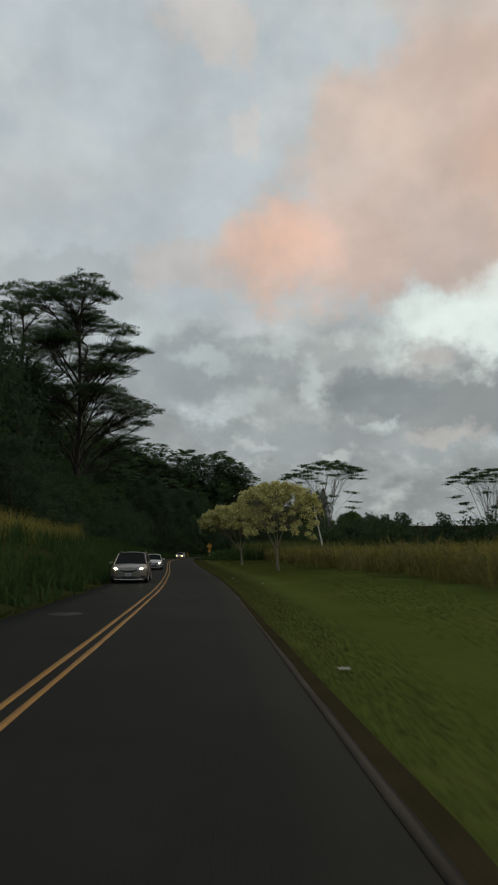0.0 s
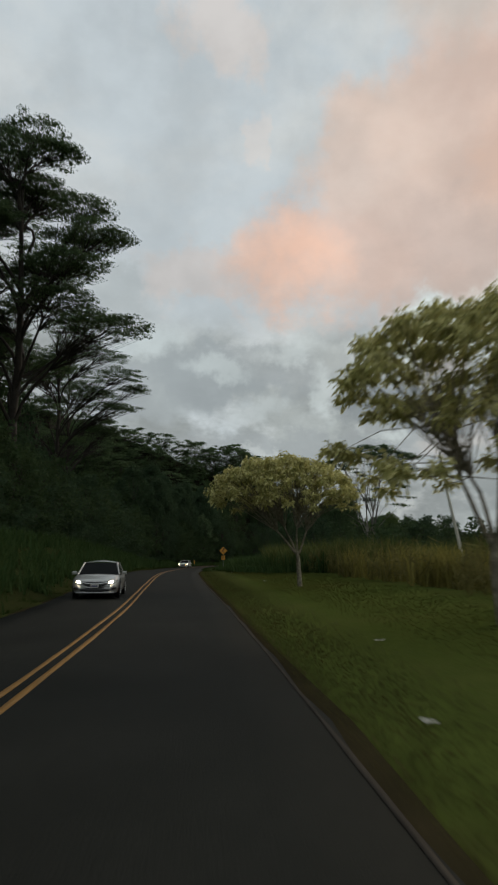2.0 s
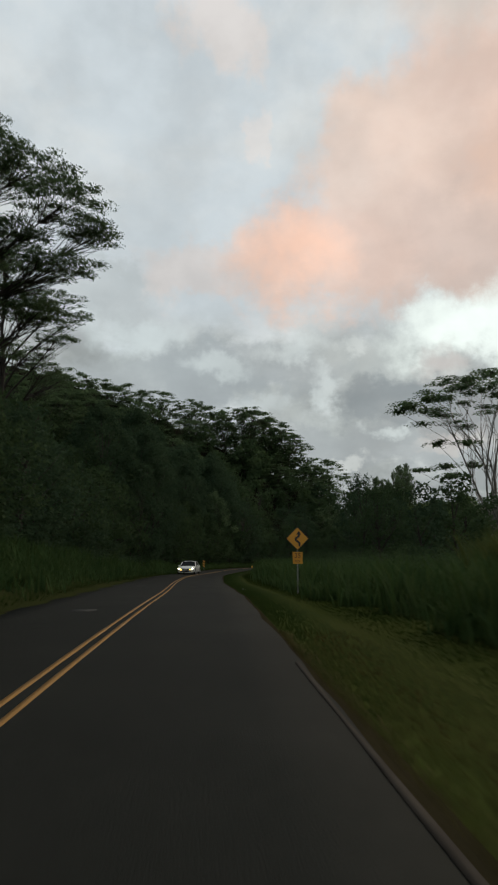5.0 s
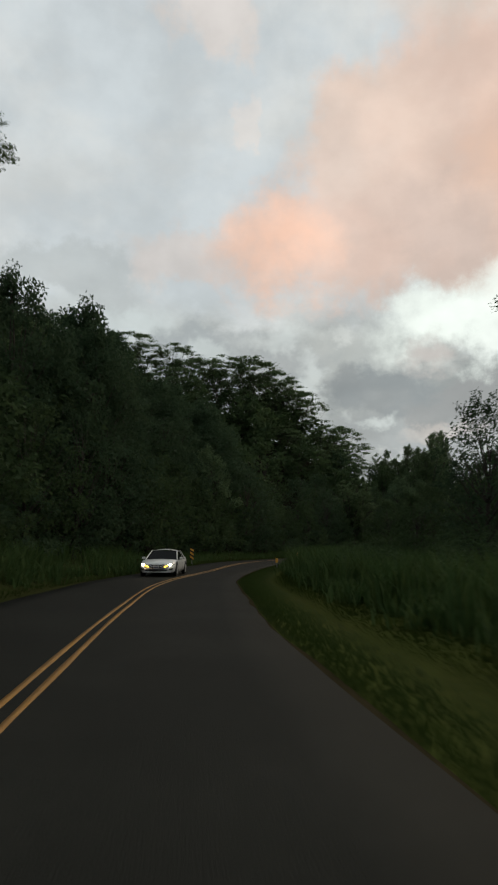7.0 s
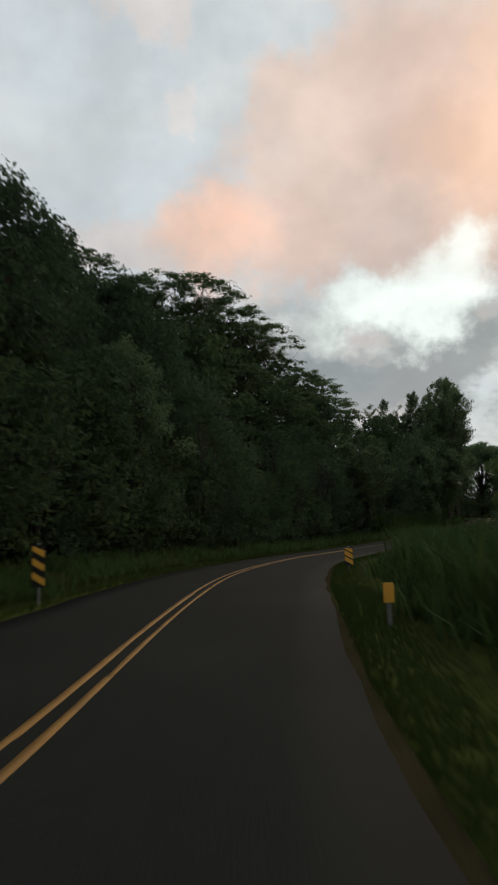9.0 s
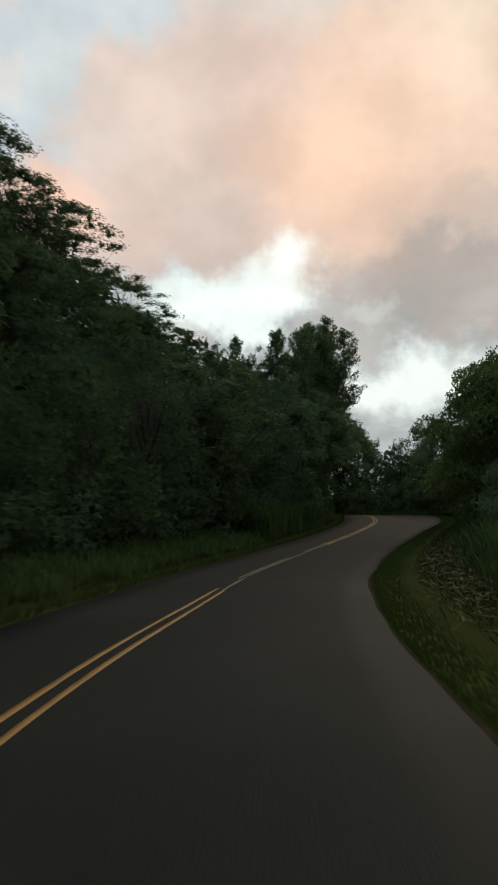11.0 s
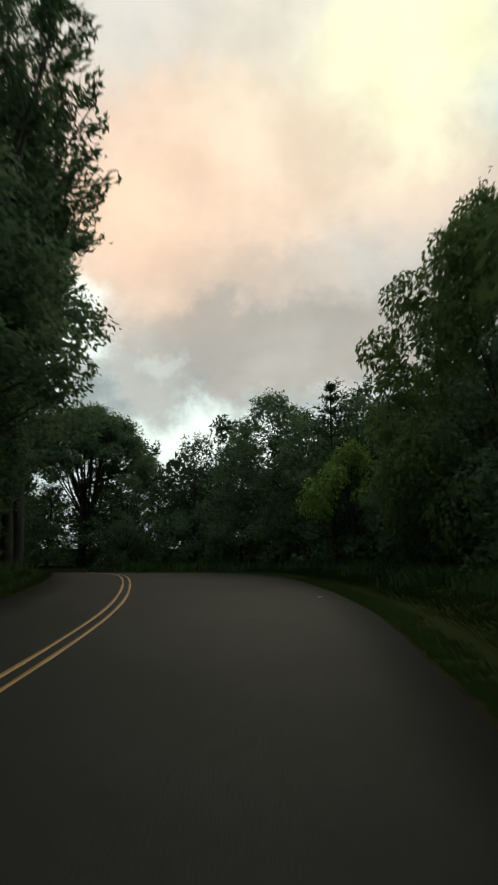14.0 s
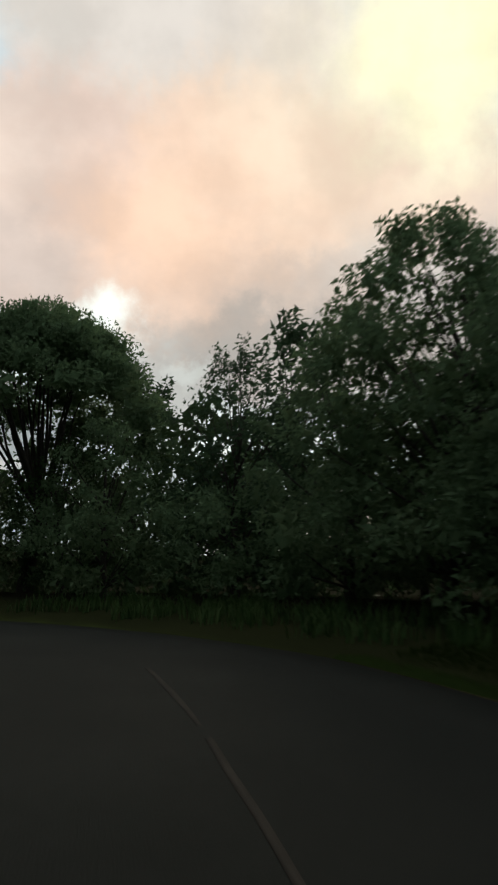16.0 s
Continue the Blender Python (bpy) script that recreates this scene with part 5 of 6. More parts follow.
# ---- vehicles ----
PAINT = {
    "silver": material("silver_car_paint", [(0.36, 0.36, 0.35), (0.42, 0.42, 0.41)], 1.0, 0.32, metal=0.5, spec=0.5, coat=0.5),
    "beige": material("pale_beige_car_paint", [(0.150, 0.132, 0.114), (0.185, 0.165, 0.142)], 1.0, 0.35, metal=0.4, spec=0.5, coat=0.5),
    "white": material("white_car_paint", [(0.50, 0.50, 0.48), (0.58, 0.58, 0.56)], 1.0, 0.3, spec=0.5, coat=0.5),
}
M["glass"] = plain("dark_car_glass", (0.005, 0.006, 0.006), 0.16, spec=0.02)
M["rubber"] = material("tyre_rubber", [(0.010, 0.010, 0.010), (0.022, 0.021, 0.020)], 6, 0.9)
M["alloy"] = plain("wheel_alloy", (0.45, 0.45, 0.44), 0.35, 0.8)
M["trim"] = plain("black_plastic_trim", (0.015, 0.015, 0.015), 0.55)
M["chrome"] = plain("chrome_trim", (0.60, 0.60, 0.58), 0.18, 1.0)
M["lamp_lit"] = plain("lit_headlamp", (1.0, 0.86, 0.62), 0.2, glow=9.0)
M["lamp_warm"] = plain("lit_warm_headlamp", (1.0, 0.70, 0.36), 0.2, glow=18.0)
M["lamp_amber"] = plain("lit_amber_lamp", (1.0, 0.55, 0.05), 0.2, glow=5.0)
M["lamp_clear"] = plain("clear_lamp_lens", (0.30, 0.31, 0.31), 0.12, spec=0.6)
M["plate"] = plain("pale_number_plate", (0.42, 0.40, 0.38), 0.5)
M["plate_bar"] = plain("plate_bar", (0.10, 0.10, 0.16), 0.6)


def grid_mesh(name, rows, mat, smooth=True):
    """A skin over rows of points (all rows of one length)."""
    p = np.asarray(rows, float)
    n, m = p.shape[:2]
    i, j = np.meshgrid(np.arange(n - 1), np.arange(m - 1), indexing="ij")
    a = i * m + j
    return mesh_of(name, p.reshape(-1, 3), np.stack([a, a + 1, a + m + 1, a + m], -1).reshape(-1, 4), mat, smooth)


def wheel(ob, x, y, r, w):
    hub = part("wheel", tyre_mesh(r, w), ob, m=pose(x, y, r, 0, 0, 0 if x > 0 else 180))
    hub.name = "wheel"
    bm = bmesh.new()
    bmesh.ops.create_cone(bm, segments=24, radius1=r * 0.66, radius2=r * 0.66, depth=0.03, cap_ends=True, matrix=pose(w * 0.42, 0, 0, 0, 90, 0))
    for k in range(5):
        a = 72 * k
        box(bm, (0.05, r * 0.14, r * 0.58), (w * 0.46, -math.sin(radians(a)) * r * 0.33, math.cos(radians(a)) * r * 0.33), (a, 0, 0), 0.01)
    part("rim", of_bm("rim", bm, M["alloy"]), hub, "grey alloy rim")
    return hub


def tyre_mesh(r, w):
    prof = np.array([(-0.5, 0.66), (-0.5, 0.90), (-0.40, 0.985), (-0.2, 1.0), (0.2, 1.0), (0.40, 0.985), (0.5, 0.90), (0.5, 0.66), (-0.5, 0.66)])
    th = np.linspace(0, 2 * np.pi, 29)
    rows = [[(a * w, math.cos(t) * b * r, math.sin(t) * b * r) for a, b in prof] for t in th]
    return grid_mesh("wheel", rows, M["rubber"])


def car(name, paint, lamp, length, width, height, belt, nose, hood_len, roof_front, roof_back, tail, label, amber=False, rails=False, grille_w=0.30, chevron=0.0):
    """A car facing +y, its wheels on z = 0, its middle at the origin. nose: the hood's height at its front."""
    ob = new(name)
    half, w = length / 2, width / 2
    clear = 0.19
    # lower shell, from tail to nose, drawn in and rounded off at both ends
    stations = np.array([-1.0, -0.985, -0.95, -0.88, -0.72, -0.5, -0.2, 0.1, 0.3, 0.45, 0.58, 0.70, 0.80, 0.88, 0.93, 0.965, 0.988, 1.0])
    scuttle = 1 - 2 * hood_len / length
    top_z = np.interp(stations, (-1, -0.96, -0.88, roof_back - 0.18, scuttle, 0.70, 0.86, 0.95, 0.985, 1.0), (tail - 0.20, tail - 0.04, tail, belt, belt, (belt + nose) / 2 + 0.05, nose + 0.015, nose - 0.06, nose - 0.13, nose - 0.22))
    ends = np.array([-1, -0.95, -0.85, -0.6, 0.62, 0.80, 0.89, 0.945, 0.98, 1.0]), np.array([0.72, 0.90, 0.97, 1.0, 1.0, 0.975, 0.93, 0.85, 0.72, 0.56])
    plan = np.interp(stations, *ends)
    rows = []
    for y, z, p in zip(stations, top_z, plan):
        ww = w * p
        lo = clear + 0.5 * max(0.0, abs(y) - 0.9)
        mid = lo + (z - lo) * 0.5
        side = [(ww * 0.86, lo), (ww * 0.965, lo + 0.07), (ww * 0.99, mid - 0.08), (ww, mid + 0.06), (ww * 0.985, z - 0.15), (ww * 0.955, z - 0.07), (ww * 0.88, z - 0.012), (ww * 0.55, z + 0.012), (0, z + 0.03)]
        rows.append([(x, y * half, zz) for x, zz in side] + [(-x, y * half, zz) for x, zz in side[-2::-1]])
    body = part("body", grid_mesh("body", rows, paint), ob)

    def front(x):
        """How far forward the nose stands at that offset."""
        return half * float(np.interp(-abs(x) / w, -ends[1][4:], ends[0][4:]))

    def patch(name, x0, x1, low, high, mat, parent, label="", proud=0.014, rake=0.35, n=9):
        """A plate that follows the nose between two offsets; low and high: its edges' heights from the inner to the outer end."""
        rows = []
        for f in np.linspace(0, 1, 4):
            row = []
            for u in np.linspace(0, 1, n):
                x = x0 + (x1 - x0) * u
                z = np.interp(u, np.linspace(0, 1, len(low)), low) * (1 - f) + np.interp(u, np.linspace(0, 1, len(high)), high) * f
                row.append((x, front(x) + proud - rake * max(0.0, z - (nose - 0.24)) + 0.02 * math.sin(math.pi * f) * math.sin(math.pi * u), z))
            rows.append(row if x0 < x1 else row[::-1])
        back = [[(x, y - 0.05, z) for x, y, z in r] for r in (rows[0], rows[-1])]
        return part(name, grid_mesh(name, [back[0], *rows, back[1]], mat), parent, label)

    cap = [[(0, y + 0.012, z) for x, y, z in rows[-1]], rows[-1]]
    part("nose_panel", grid_mesh("nose_panel", cap, paint), body)
    cap = [rows[0], [(0, y - 0.02, z) for x, y, z in rows[0]]]
    part("tail_panel", grid_mesh("tail_panel", cap, paint), body)
    part("floor_pan", of_bm("floor_pan", box(bmesh.new(), (width * 0.82, length * 0.9, 0.10), (0, 0, clear + 0.05)), M["trim"]), ob)
    # greenhouse
    y0, y1, y2, y3 = half * (1 - 2 * hood_len / length) + 0.06, half * roof_front, half * roof_back, half * (roof_back - 0.26)
    zb, zt = belt - 0.02, height
    wb, wt = w * 0.91, w * 0.73
    def edge_pt(f, up):  # along the side from windscreen foot to rear, low or high
        ys_low, ys_high = np.interp(f, (0, 1), (y0, y3)), np.interp(f, (0, 1), (y1, y2))
        return (wb if not up else wt, ys_low if not up else ys_high, zb if not up else zt - 0.05)
    def across(y, z, half_w, bulge, n=7):
        return [(half_w * k, y + bulge * (1 - k * k), z) for k in np.linspace(1, -1, n)]
    screen = [across(y0 + (y1 - y0) * f, zb + (zt - 0.05 - zb) * f, wb + (wt - wb) * f - 0.03, 0.10) for f in np.linspace(0, 1, 5)]
    part("windscreen", grid_mesh("windscreen", screen, M["glass"]), ob, "dark windscreen glass")
    back = [across(y3 + (y2 - y3) * f, zb + (zt - 0.05 - zb) * f, wb + (wt - wb) * f - 0.03, -0.06) for f in np.linspace(1, 0, 5)]
    part("rear_window", grid_mesh("rear_window", back, M["glass"]), ob, "dark rear window glass")
    for side in (1, -1):
        for a, b in ((0.03, 0.34), (0.37, 0.68), (0.71, 0.97)):
            quad = []
            for up in (0, 0.5, 1):
                row = []
                for f in np.linspace(a, b, 4):
                    lo_p, hi_p = np.array(edge_pt(f, 0)), np.array(edge_pt(f, 1))
                    q = lo_p + (hi_p - lo_p) * up
                    row.append((side * (q[0] + 0.015 + 0.03 * up * (1 - up)), q[1], q[2]))
                quad.append(row if side > 0 else row[::-1])
            part("side_window", grid_mesh("side_window", quad, M["glass"]), ob, "dark side window glass")
        for f, r in ((0.0, 0.035), (0.355, 0.022), (0.695, 0.028), (1.0, 0.05)):
            lo_p, hi_p = np.array(edge_pt(f, 0)), np.array(edge_pt(f, 1))
            pts = np.linspace(lo_p, hi_p, 4) * (side, 1, 1)
            part("window_pillar", mesh_of("window_pillar", *tube(pts, [r] * 4, 6), paint, True), body)
    roof = []
    for f in np.linspace(-0.04, 1.04, 7):
        y = y1 + (y2 - y1) * f
        arch = 0.05 * (1 - (2 * f - 1) ** 2)
        roof.append([(x, y, zt - 0.06 + 0.06 * (1 - (x / (wt + 0.02)) ** 2) + arch * (1 - 0.5 * (x / wt) ** 2)) for x in np.linspace(wt + 0.02, -wt - 0.02, 9)])
    part("roof", grid_mesh("roof", roof, paint), body)
    if rails:
        for side in (1, -1):
            pts = [(side * (wt - 0.02), y, zt + 0.06 - 0.05 * abs(k - 0.5) * 2) for k, y in zip(np.linspace(0, 1, 6), np.linspace(y1 - 0.2, y2 + 0.1, 6))]
            part("roof_rail", mesh_of("roof_rail", *tube(pts, [0.028] * 6, 6), M["chrome"], True), ob, "bright metal roof rail")
    # face
    f, fc = half * 0.985, half + 0.012
    g = grille_w
    part_grille = patch("grille", -g * width, g * width, [nose - 0.20, nose - 0.31, nose - 0.31, nose - 0.20], [nose - 0.10, nose - 0.115, nose - 0.115, nose - 0.10], M["trim"], ob, "black front grille", 0.016)
    patch("grille_bar", -g * width * 0.92, g * width * 0.92, [nose - 0.15, nose - 0.21 - chevron, nose - 0.21 - chevron, nose - 0.15], [nose - 0.125, nose - 0.175 - chevron, nose - 0.175 - chevron, nose - 0.125], M["chrome"], part_grille, "chrome grille bar", 0.026)
    patch("lower_intake", -w * 0.62, w * 0.62, [clear + 0.09, clear + 0.05, clear + 0.05, clear + 0.09], [clear + 0.15, clear + 0.21, clear + 0.21, clear + 0.15], M["trim"], ob, "black lower intake", 0.016)
    patch("front_lip", -w * 0.80, w * 0.80, [clear + 0.0, clear + 0.0], [clear + 0.045, clear + 0.045], M["chrome"] if rails else paint, ob, "bright lower bumper trim" if rails else "", 0.018)
    for side in (1, -1):
        x = side * w * 0.66
        housing = patch("headlight", side * w * 0.44, side * w * 0.95, [nose - 0.235, nose - 0.20, nose - 0.13], [nose - 0.135, nose - 0.075, nose - 0.035], M["lamp_clear"], ob, "clear swept headlight housing", 0.016, 0.5)
        bm = bmesh.new()
        bx = side * w * (0.74 if amber else 0.68)
        bmesh.ops.create_uvsphere(bm, u_segments=12, v_segments=8, radius=1.0, matrix=pose(bx, front(bx) - 0.03, nose - 0.125, 0, -side * 18, 0) @ Matrix.Diagonal((0.105, 0.08, 0.058, 1)))
        part("bulb", of_bm("bulb", bm, lamp, True), housing, "lit headlamp bulb")
        if amber:
            patch("daytime_lamp", side * w * 0.44, side * w * 0.62, [nose - 0.245, nose - 0.19], [nose - 0.195, nose - 0.135], M["lamp_amber"], housing, "amber lamp strip", 0.034, 0.5)
        bm = box(bmesh.new(), (0.20, 0.12, 0.13), (side * (w + 0.09), y0 - 0.35, belt + 0.06), (0, 0, side * 12), 0.04)
        part("wing_mirror", of_bm("wing_mirror", bm, paint), ob)
        patch("fog_recess", side * w * 0.70, side * w * 0.90, [clear + 0.13, clear + 0.15], [clear + 0.22, clear + 0.24], M["trim"], ob, "black fog lamp recess", 0.014)
        part("tail_lamp", of_bm("tail_lamp", box(bmesh.new(), (0.30, 0.08, 0.16), (side * w * 0.68, -half * 0.975, tail - 0.18), (0, 0, side * 16), 0.03), plain_red), ob, "red tail lamp")
        for y in (half * 0.62, -half * 0.60):
            bm = bmesh.new()
            bmesh.ops.create_cone(bm, segments=28, radius1=0.385, radius2=0.385, depth=0.02, cap_ends=True, matrix=pose(side * (w - 0.006), y, 0.35, 0, 90, 0))
            part("wheel_arch", of_bm("wheel_arch", bm, M["trim"]), body, "dark wheel arch")
            wheel(ob, side * (w - 0.085), y, 0.33, 0.21)
        bm = box(bmesh.new(), (0.02, 0.16, 0.03), (side * (w + 0.012), 0.10, belt - 0.16), (0, 0, 0), 0.006)
        part("door_handle", of_bm("door_handle", bm, paint), ob)
        for y in (0.62, -0.45, -1.35):
            bm = box(bmesh.new(), (0.006, 0.012, belt - clear - 0.36), (side * (w * 0.992), y, (belt + clear) / 2), (0, 0, 0))
            part("door_gap", of_bm("door_gap", bm, M["trim"]), body)
    number = part("number_plate", of_bm("number_plate", box(bmesh.new(), (0.31, 0.012, 0.155), (0, fc + 0.03, clear + 0.27), (0, 0, 0), 0.005), M["plate"]), ob, "pale number plate")
    part("plate_marks", of_bm("plate_marks", box(bmesh.new(), (0.22, 0.006, 0.06), (0, fc + 0.038, clear + 0.265)), M["plate_bar"]), number)
    return tagged(ob, label, "car")


plain_red = plain("red_lamp_lens", (0.25, 0.012, 0.010), 0.2)


def on_road(ob, s, off, turn=180.0):
    x, y = (float(v) for v in at(s, off))
    z = float(np.interp(s, DIST, REF[:, 2])) + 0.004
    ob.matrix_basis = pose(x, y, z, 0, 0, heading(s) + turn)
    return ob


on_road(car("minivan", PAINT["beige"], M["lamp_warm"], 5.1, 1.98, 1.66, 1.02, 0.90, 1.25, 0.10, -0.84, 1.05, "silver-beige minivan with roof rails and lit headlights", rails=True, grille_w=0.24), 41.5, -3.85)
on_road(car("sedan", PAINT["silver"], M["lamp_lit"], 4.7, 1.78, 1.38, 0.87, 0.73, 1.42, 0.06, -0.42, 0.98, "silver sedan with lit headlights in the oncoming lane"), 69, -3.45)
on_road(car("sedan", PAINT["white"], M["lamp_lit"], 4.85, 1.84, 1.33, 0.83, 0.70, 1.48, 0.05, -0.42, 0.96, "white sedan with lit headlights and amber lamps", amber=True, grille_w=0.22, chevron=0.06), 173.5, -2.7)


# ---- signs and markers ----
M["sign_yellow"] = material("warning_sign_yellow", [(0.55, 0.24, 0.025), (0.66, 0.30, 0.035)], 2.0, 0.45)
M["sign_black"] = plain("sign_black", (0.012, 0.011, 0.010), 0.5)
M["steel"] = material("galvanised_post", [(0.16, 0.16, 0.155), (0.26, 0.26, 0.25)], 5, 0.5, metal=0.6)
M["marker_amber"] = material("reflective_amber", [(0.75, 0.36, 0.05), (0.85, 0.43, 0.07)], 3, 0.4)
M["pale_wood"] = material("bleached_wood", [(0.42, 0.40, 0.35), (0.62, 0.60, 0.53)], 3, 0.85, 0.4, 30)
M["litter"] = material("pale_litter", [(0.28, 0.27, 0.25), (0.42, 0.41, 0.38)], 4, 0.7)


def slab(points, thick, mat, name, y=0.0):
    """A flat plate in the xz plane, from its outline, facing -y."""
    bm = bmesh.new()
    f = bm.faces.new([bm.verts.new((x, y, z)) for x, z in points])
    ex = bmesh.ops.extrude_face_region(bm, geom=[f])
    bmesh.ops.translate(bm, verts=[v for v in ex["geom"] if isinstance(v, bmesh.types.BMVert)], vec=(0, thick, 0))
    bmesh.ops.recalc_face_normals(bm, faces=bm.faces)
    return of_bm(name, bm, mat)


def bend_sign(s, off):
    ob = new("warning_sign")
    d, zc = 0.54, 2.5
    part("post", of_bm("post", box(bmesh.new(), (0.06, 0.05, 2.9), (0, 0.05, 1.3), (0, 0, 0), 0.012), M["steel"]), ob, "grey metal post")
    panel = part("panel", slab([(0, zc - d), (d, zc), (0, zc + d), (-d, zc)], 0.012, M["sign_black"], "panel"), ob, "diamond plate with black rim")
    e = d - 0.035
    part("face", slab([(0, zc - e), (e, zc), (0, zc + e), (-e, zc)], 0.006, M["sign_yellow"], "face", -0.008), panel, "amber-yellow sign face")
    # winding arrow: a bent band with a head
    mid = [(0.09, -0.33), (0.09, -0.20), (-0.08, -0.07), (-0.08, 0.02), (0.06, 0.10), (0.06, 0.20)]
    bm = bmesh.new()
    for (x0, z0), (x1, z1) in zip(mid, mid[1:]):
        ln, a = math.hypot(x1 - x0, z1 - z0), math.degrees(math.atan2(x1 - x0, z1 - z0))
        box(bm, (0.085, 0.006, ln + 0.06), ((x0 + x1) / 2, -0.014, zc + (z0 + z1) / 2), (0, a, 0))
    part("arrow", of_bm("arrow", bm, M["sign_black"]), panel, "black winding arrow")
    part("arrow_head", slab([(0.06 - 0.12, zc + 0.18), (0.06 + 0.12, zc + 0.18), (0.06, zc + 0.36)], 0.006, M["sign_black"], "arrow_head", -0.018), panel, "black arrow head")
    z1, h = zc - d - 0.34, 0.27
    plate = part("speed_plate", slab([(-0.23, z1 - h), (0.23, z1 - h), (0.23, z1 + h), (-0.23, z1 + h)], 0.010, M["sign_yellow"], "speed_plate"), ob, "small amber-yellow speed plate")
    for text, size, z in (("35", 0.30, z1 + 0.01), ("MPH", 0.11, z1 - 0.19)):
        cu = bpy.data.curves.new("digits", "FONT")
        cu.body, cu.size, cu.extrude, cu.align_x = text, size, 0.003, "CENTER"
        me = bpy.data.objects.new("digits", cu).to_mesh().copy()
        me.materials.append(M["sign_black"])
        part("digits", me, plate, "black digits", pose(0, -0.010, z, 90, 0, 0))
    x, y, z = spot(s, off)
    ob.matrix_basis = pose(x, y, z, 0, 0, heading(s) + 3)
    return tagged(ob, "amber diamond winding-road warning sign on a metal post", "road sign")


def hazard_marker(s, off, dz, high=1.0, turn=0.0):
    ob = new("hazard_marker")
    part("post", of_bm("post", box(bmesh.new(), (0.05, 0.04, 0.6 + high), (0, 0.03, high / 2), (0, 0, 0), 0.01), M["steel"]), ob, "thin metal post")
    z0 = 0.25
    board = part("panel", of_bm("panel", box(bmesh.new(), (0.30, 0.012, high), (0, 0, z0 + high / 2), (0, 0, 0), 0.004), M["sign_black"]), ob, "narrow black panel")
    n = 3
    for k in range(n):
        z = z0 + high * (k + 0.15) / n
        pts = [(-0.14, z + 0.14), (0.14, z - 0.02), (0.14, z + 0.13), (-0.14, z + 0.29)]
        pts = [(x, min(max(zz, z0 + 0.01), z0 + high - 0.01)) for x, zz in pts]
        part("stripe", slab(pts, 0.004, M["marker_amber"], "stripe", -0.011), board, "slanting amber stripe")
    x, y, z = spot(s, off, dz)
    ob.matrix_basis = pose(x, y, z, 0, 0, heading(s) + turn)
    return tagged(ob, "narrow black-and-amber striped hazard marker post", "marker post")


def delineator(s, off):
    ob = new("marker_post")
    part("post", of_bm("post", box(bmesh.new(), (0.07, 0.03, 0.75), (0, 0.02, 0.28), (0, 0, 0), 0.008), M["steel"]), ob, "thin metal post")
    part("reflector", of_bm("reflector", box(bmesh.new(), (0.16, 0.012, 0.30), (0, -0.004, 0.52), (0, 0, 0), 0.01), M["marker_amber"]), ob, "amber reflector plate")
    x, y, z = spot(s, off)
    ob.matrix_basis = pose(x, y, z, 0, 0, heading(s))
    return tagged(ob, "short roadside post with an amber reflector in grass", "marker post")


bend_sign(130, 4.6)
hazard_marker(189, -4.3, 0.15, 0.9)
delineator(185, 2.7)
hazard_marker(199, 2.4, 0.0, 0.6, 12)

# leaning bare pole in the field
p0, p1 = np.array(spot(75, 14.7)), np.array(spot(75, 14.7)) + (-1.2, -0.6, 6.6)
bare = np.linspace(p0 - (0, 0, 0.3), p1, 7) + np.array([(0.05 * math.sin(k), 0, 0) for k in range(7)])
tagged(new("leaning_pole", mesh_of("leaning_pole", *tube(bare, np.linspace(0.095, 0.06, 7), 8), M["pale_wood"], True)), "bleached bare pole leaning in the tall grass", "pole")


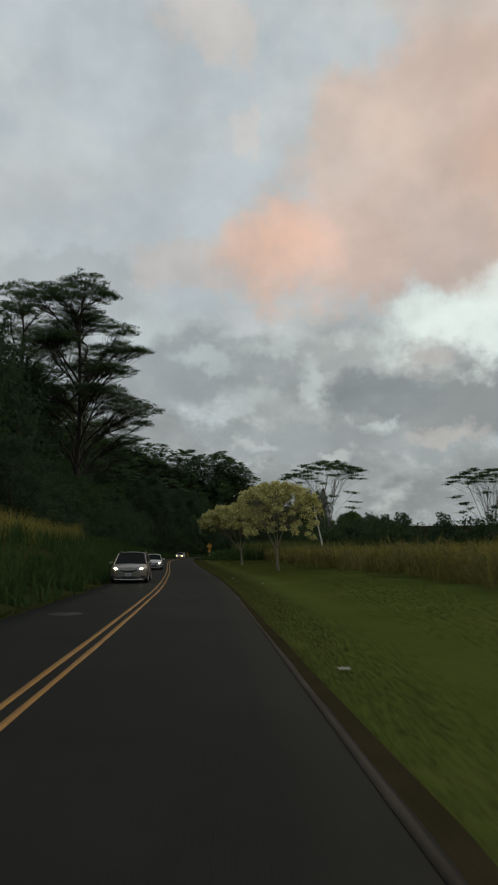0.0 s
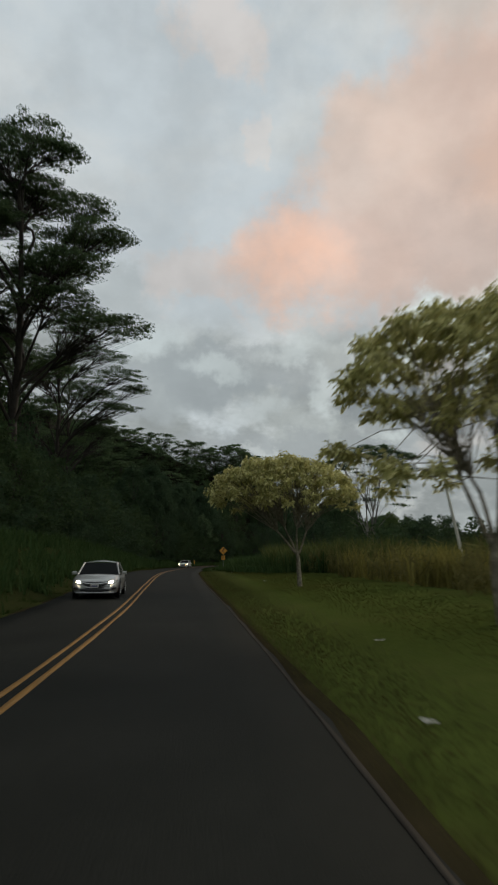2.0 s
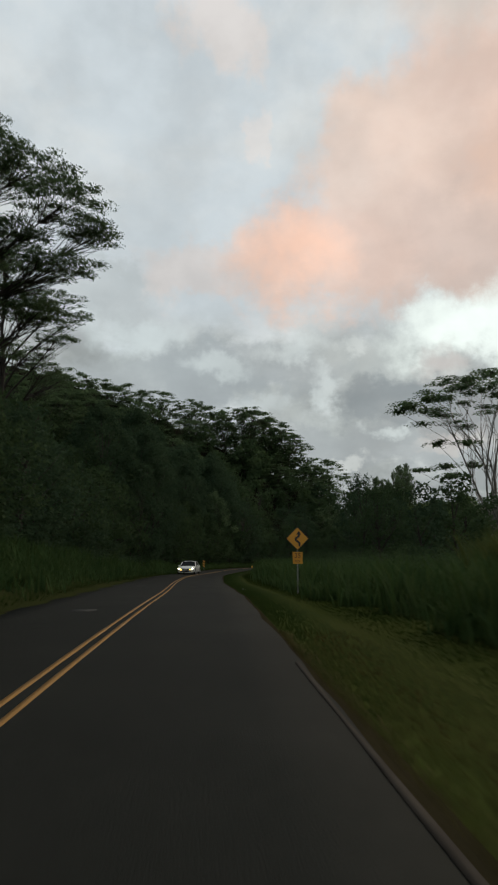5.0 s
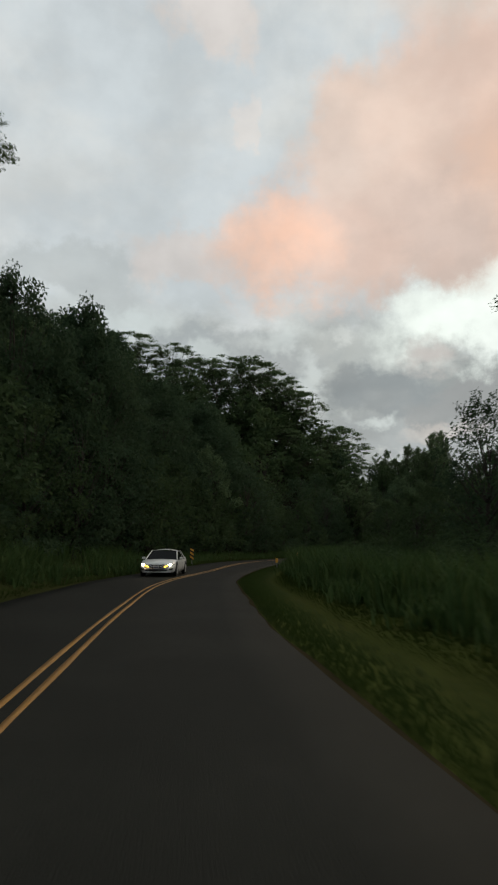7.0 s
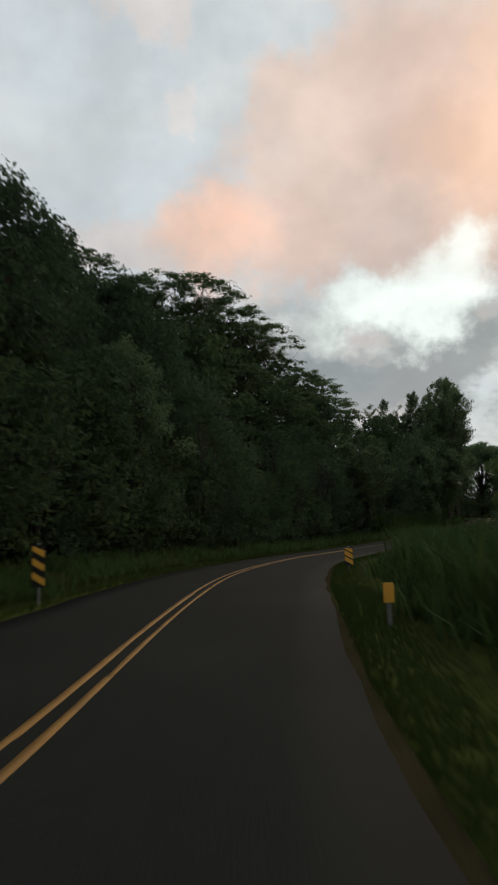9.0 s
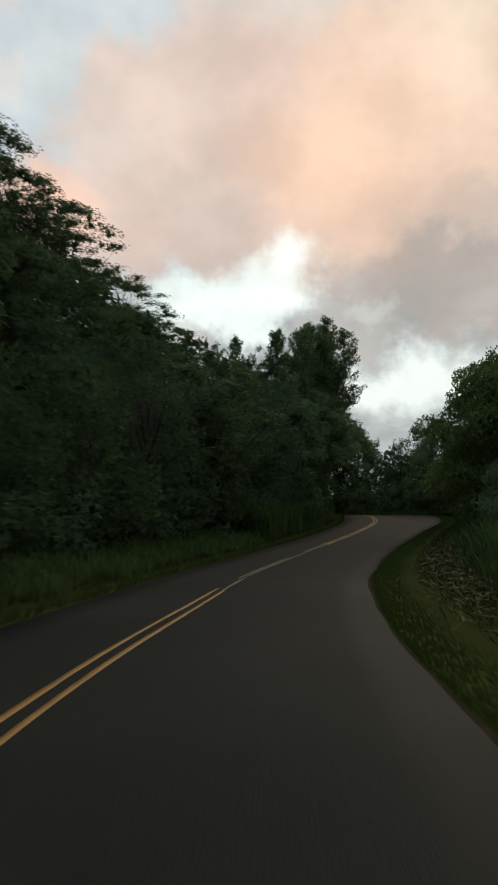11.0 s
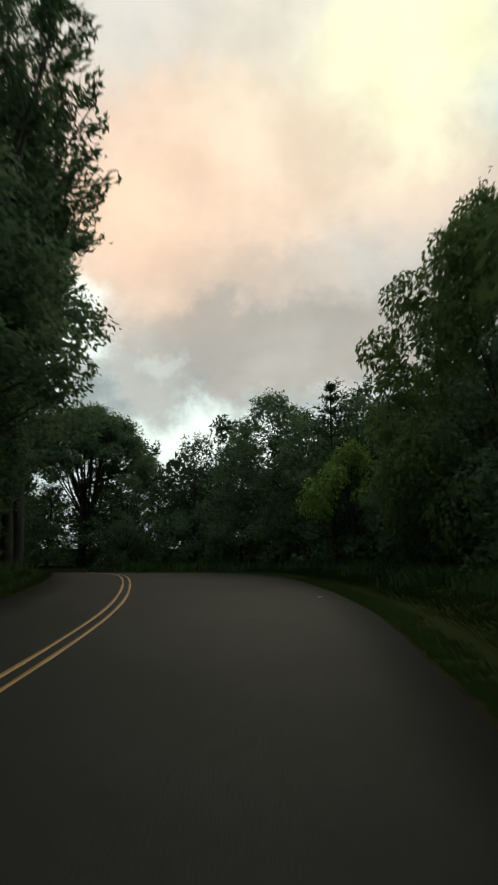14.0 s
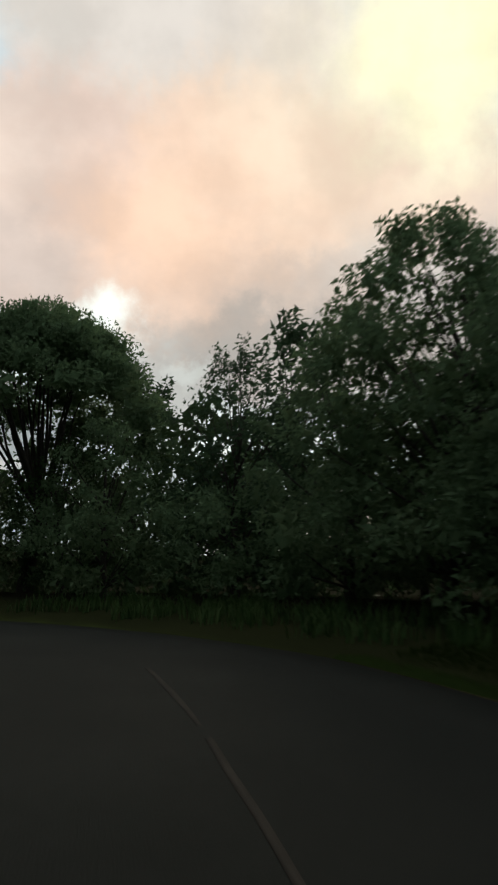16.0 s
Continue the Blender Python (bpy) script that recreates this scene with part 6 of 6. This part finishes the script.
# ---- small things on the verges ----
def scrap(seed, s, off, size, label):
    """A crumpled scrap lying on the ground."""
    rng = np.random.default_rng(seed)
    g = np.linspace(-0.5, 0.5, 6)
    rows = [[(x * size * 1.5, y * size, abs(rng.normal(0, 0.10)) * size + 0.02) for x in g] for y in g]
    x, y, z = spot(s, off)
    ob = new("litter", grid_mesh("litter", rows, M["litter"], False))
    ob.matrix_basis = pose(x, y, z + 0.03, 0, 0, rng.uniform(0, 360))
    tagged(ob, label, "litter", "litter on the verges")


for k, (s, off, size) in enumerate(((9.6, 1.85, 0.10), (52, 3.4, 0.12), (45.9, 2.25, 0.10), (36, 3.1, 0.10), (40.5, 2.1, 0.08), (79, 4.6, 0.14), (99, 4.2, 0.12), (134.8, 2.4, 0.10), (274.1, 2.85, 0.08))):
    scrap(k, s, off, size, "crumpled pale scrap lying in the grass" if off > 1.9 and s < 260 else "small pale scrap lying on the asphalt shoulder")

# dry cut stems raked onto the right verge
rng = np.random.default_rng(12)
n = 1500
s = rng.uniform(212, 246, n)
o = np.interp(s, (212, 225, 246), (3.5, 3.3, 3.6)) + rng.normal(0, 0.45, n)
c = ground_at(s, o) + np.c_[np.zeros((n, 2)), rng.uniform(0.03, 0.30, n)]
v, f = leaves(rng, c, 0.34, 0.035, level=0.6)
tagged(new("cut_stems", mesh_of("cut_stems", v, f, material("dry_stems", [(0.045, 0.038, 0.018), (0.078, 0.062, 0.030), (0.115, 0.092, 0.048)], 0.8, 0.9, island=0.5))), "pale dry cut stems strewn on the verge", "plant debris", kind="stuff")

# white-flowered weeds by the markers
n = 110
s, o = rng.normal(199, 0.9, n), 4.3 + np.abs(rng.normal(0, 0.6, n))
high = rng.uniform(0.45, 1.0, n)
grass("weed_stems", 41, at(s, o), 0.85, M["tall_green"], "green leafy stems of flowering weeds", 0.03, 0.3, "weeds")
c = (ground_at(s, o) + np.c_[np.zeros((n, 2)), high]).repeat(5, 0) + rng.normal(0, 0.05, (5 * n, 3))
v, f = leaves(rng, c, 0.065, 0.055, level=0.5)
tagged(new("flowering_weeds", mesh_of("flowering_weeds", v, f, material("pale_flower", [(0.20, 0.22, 0.16), (0.45, 0.46, 0.40)], 2, 0.8, island=0.6))), "pale flowering weeds beside the marker posts", "weeds", kind="stuff")
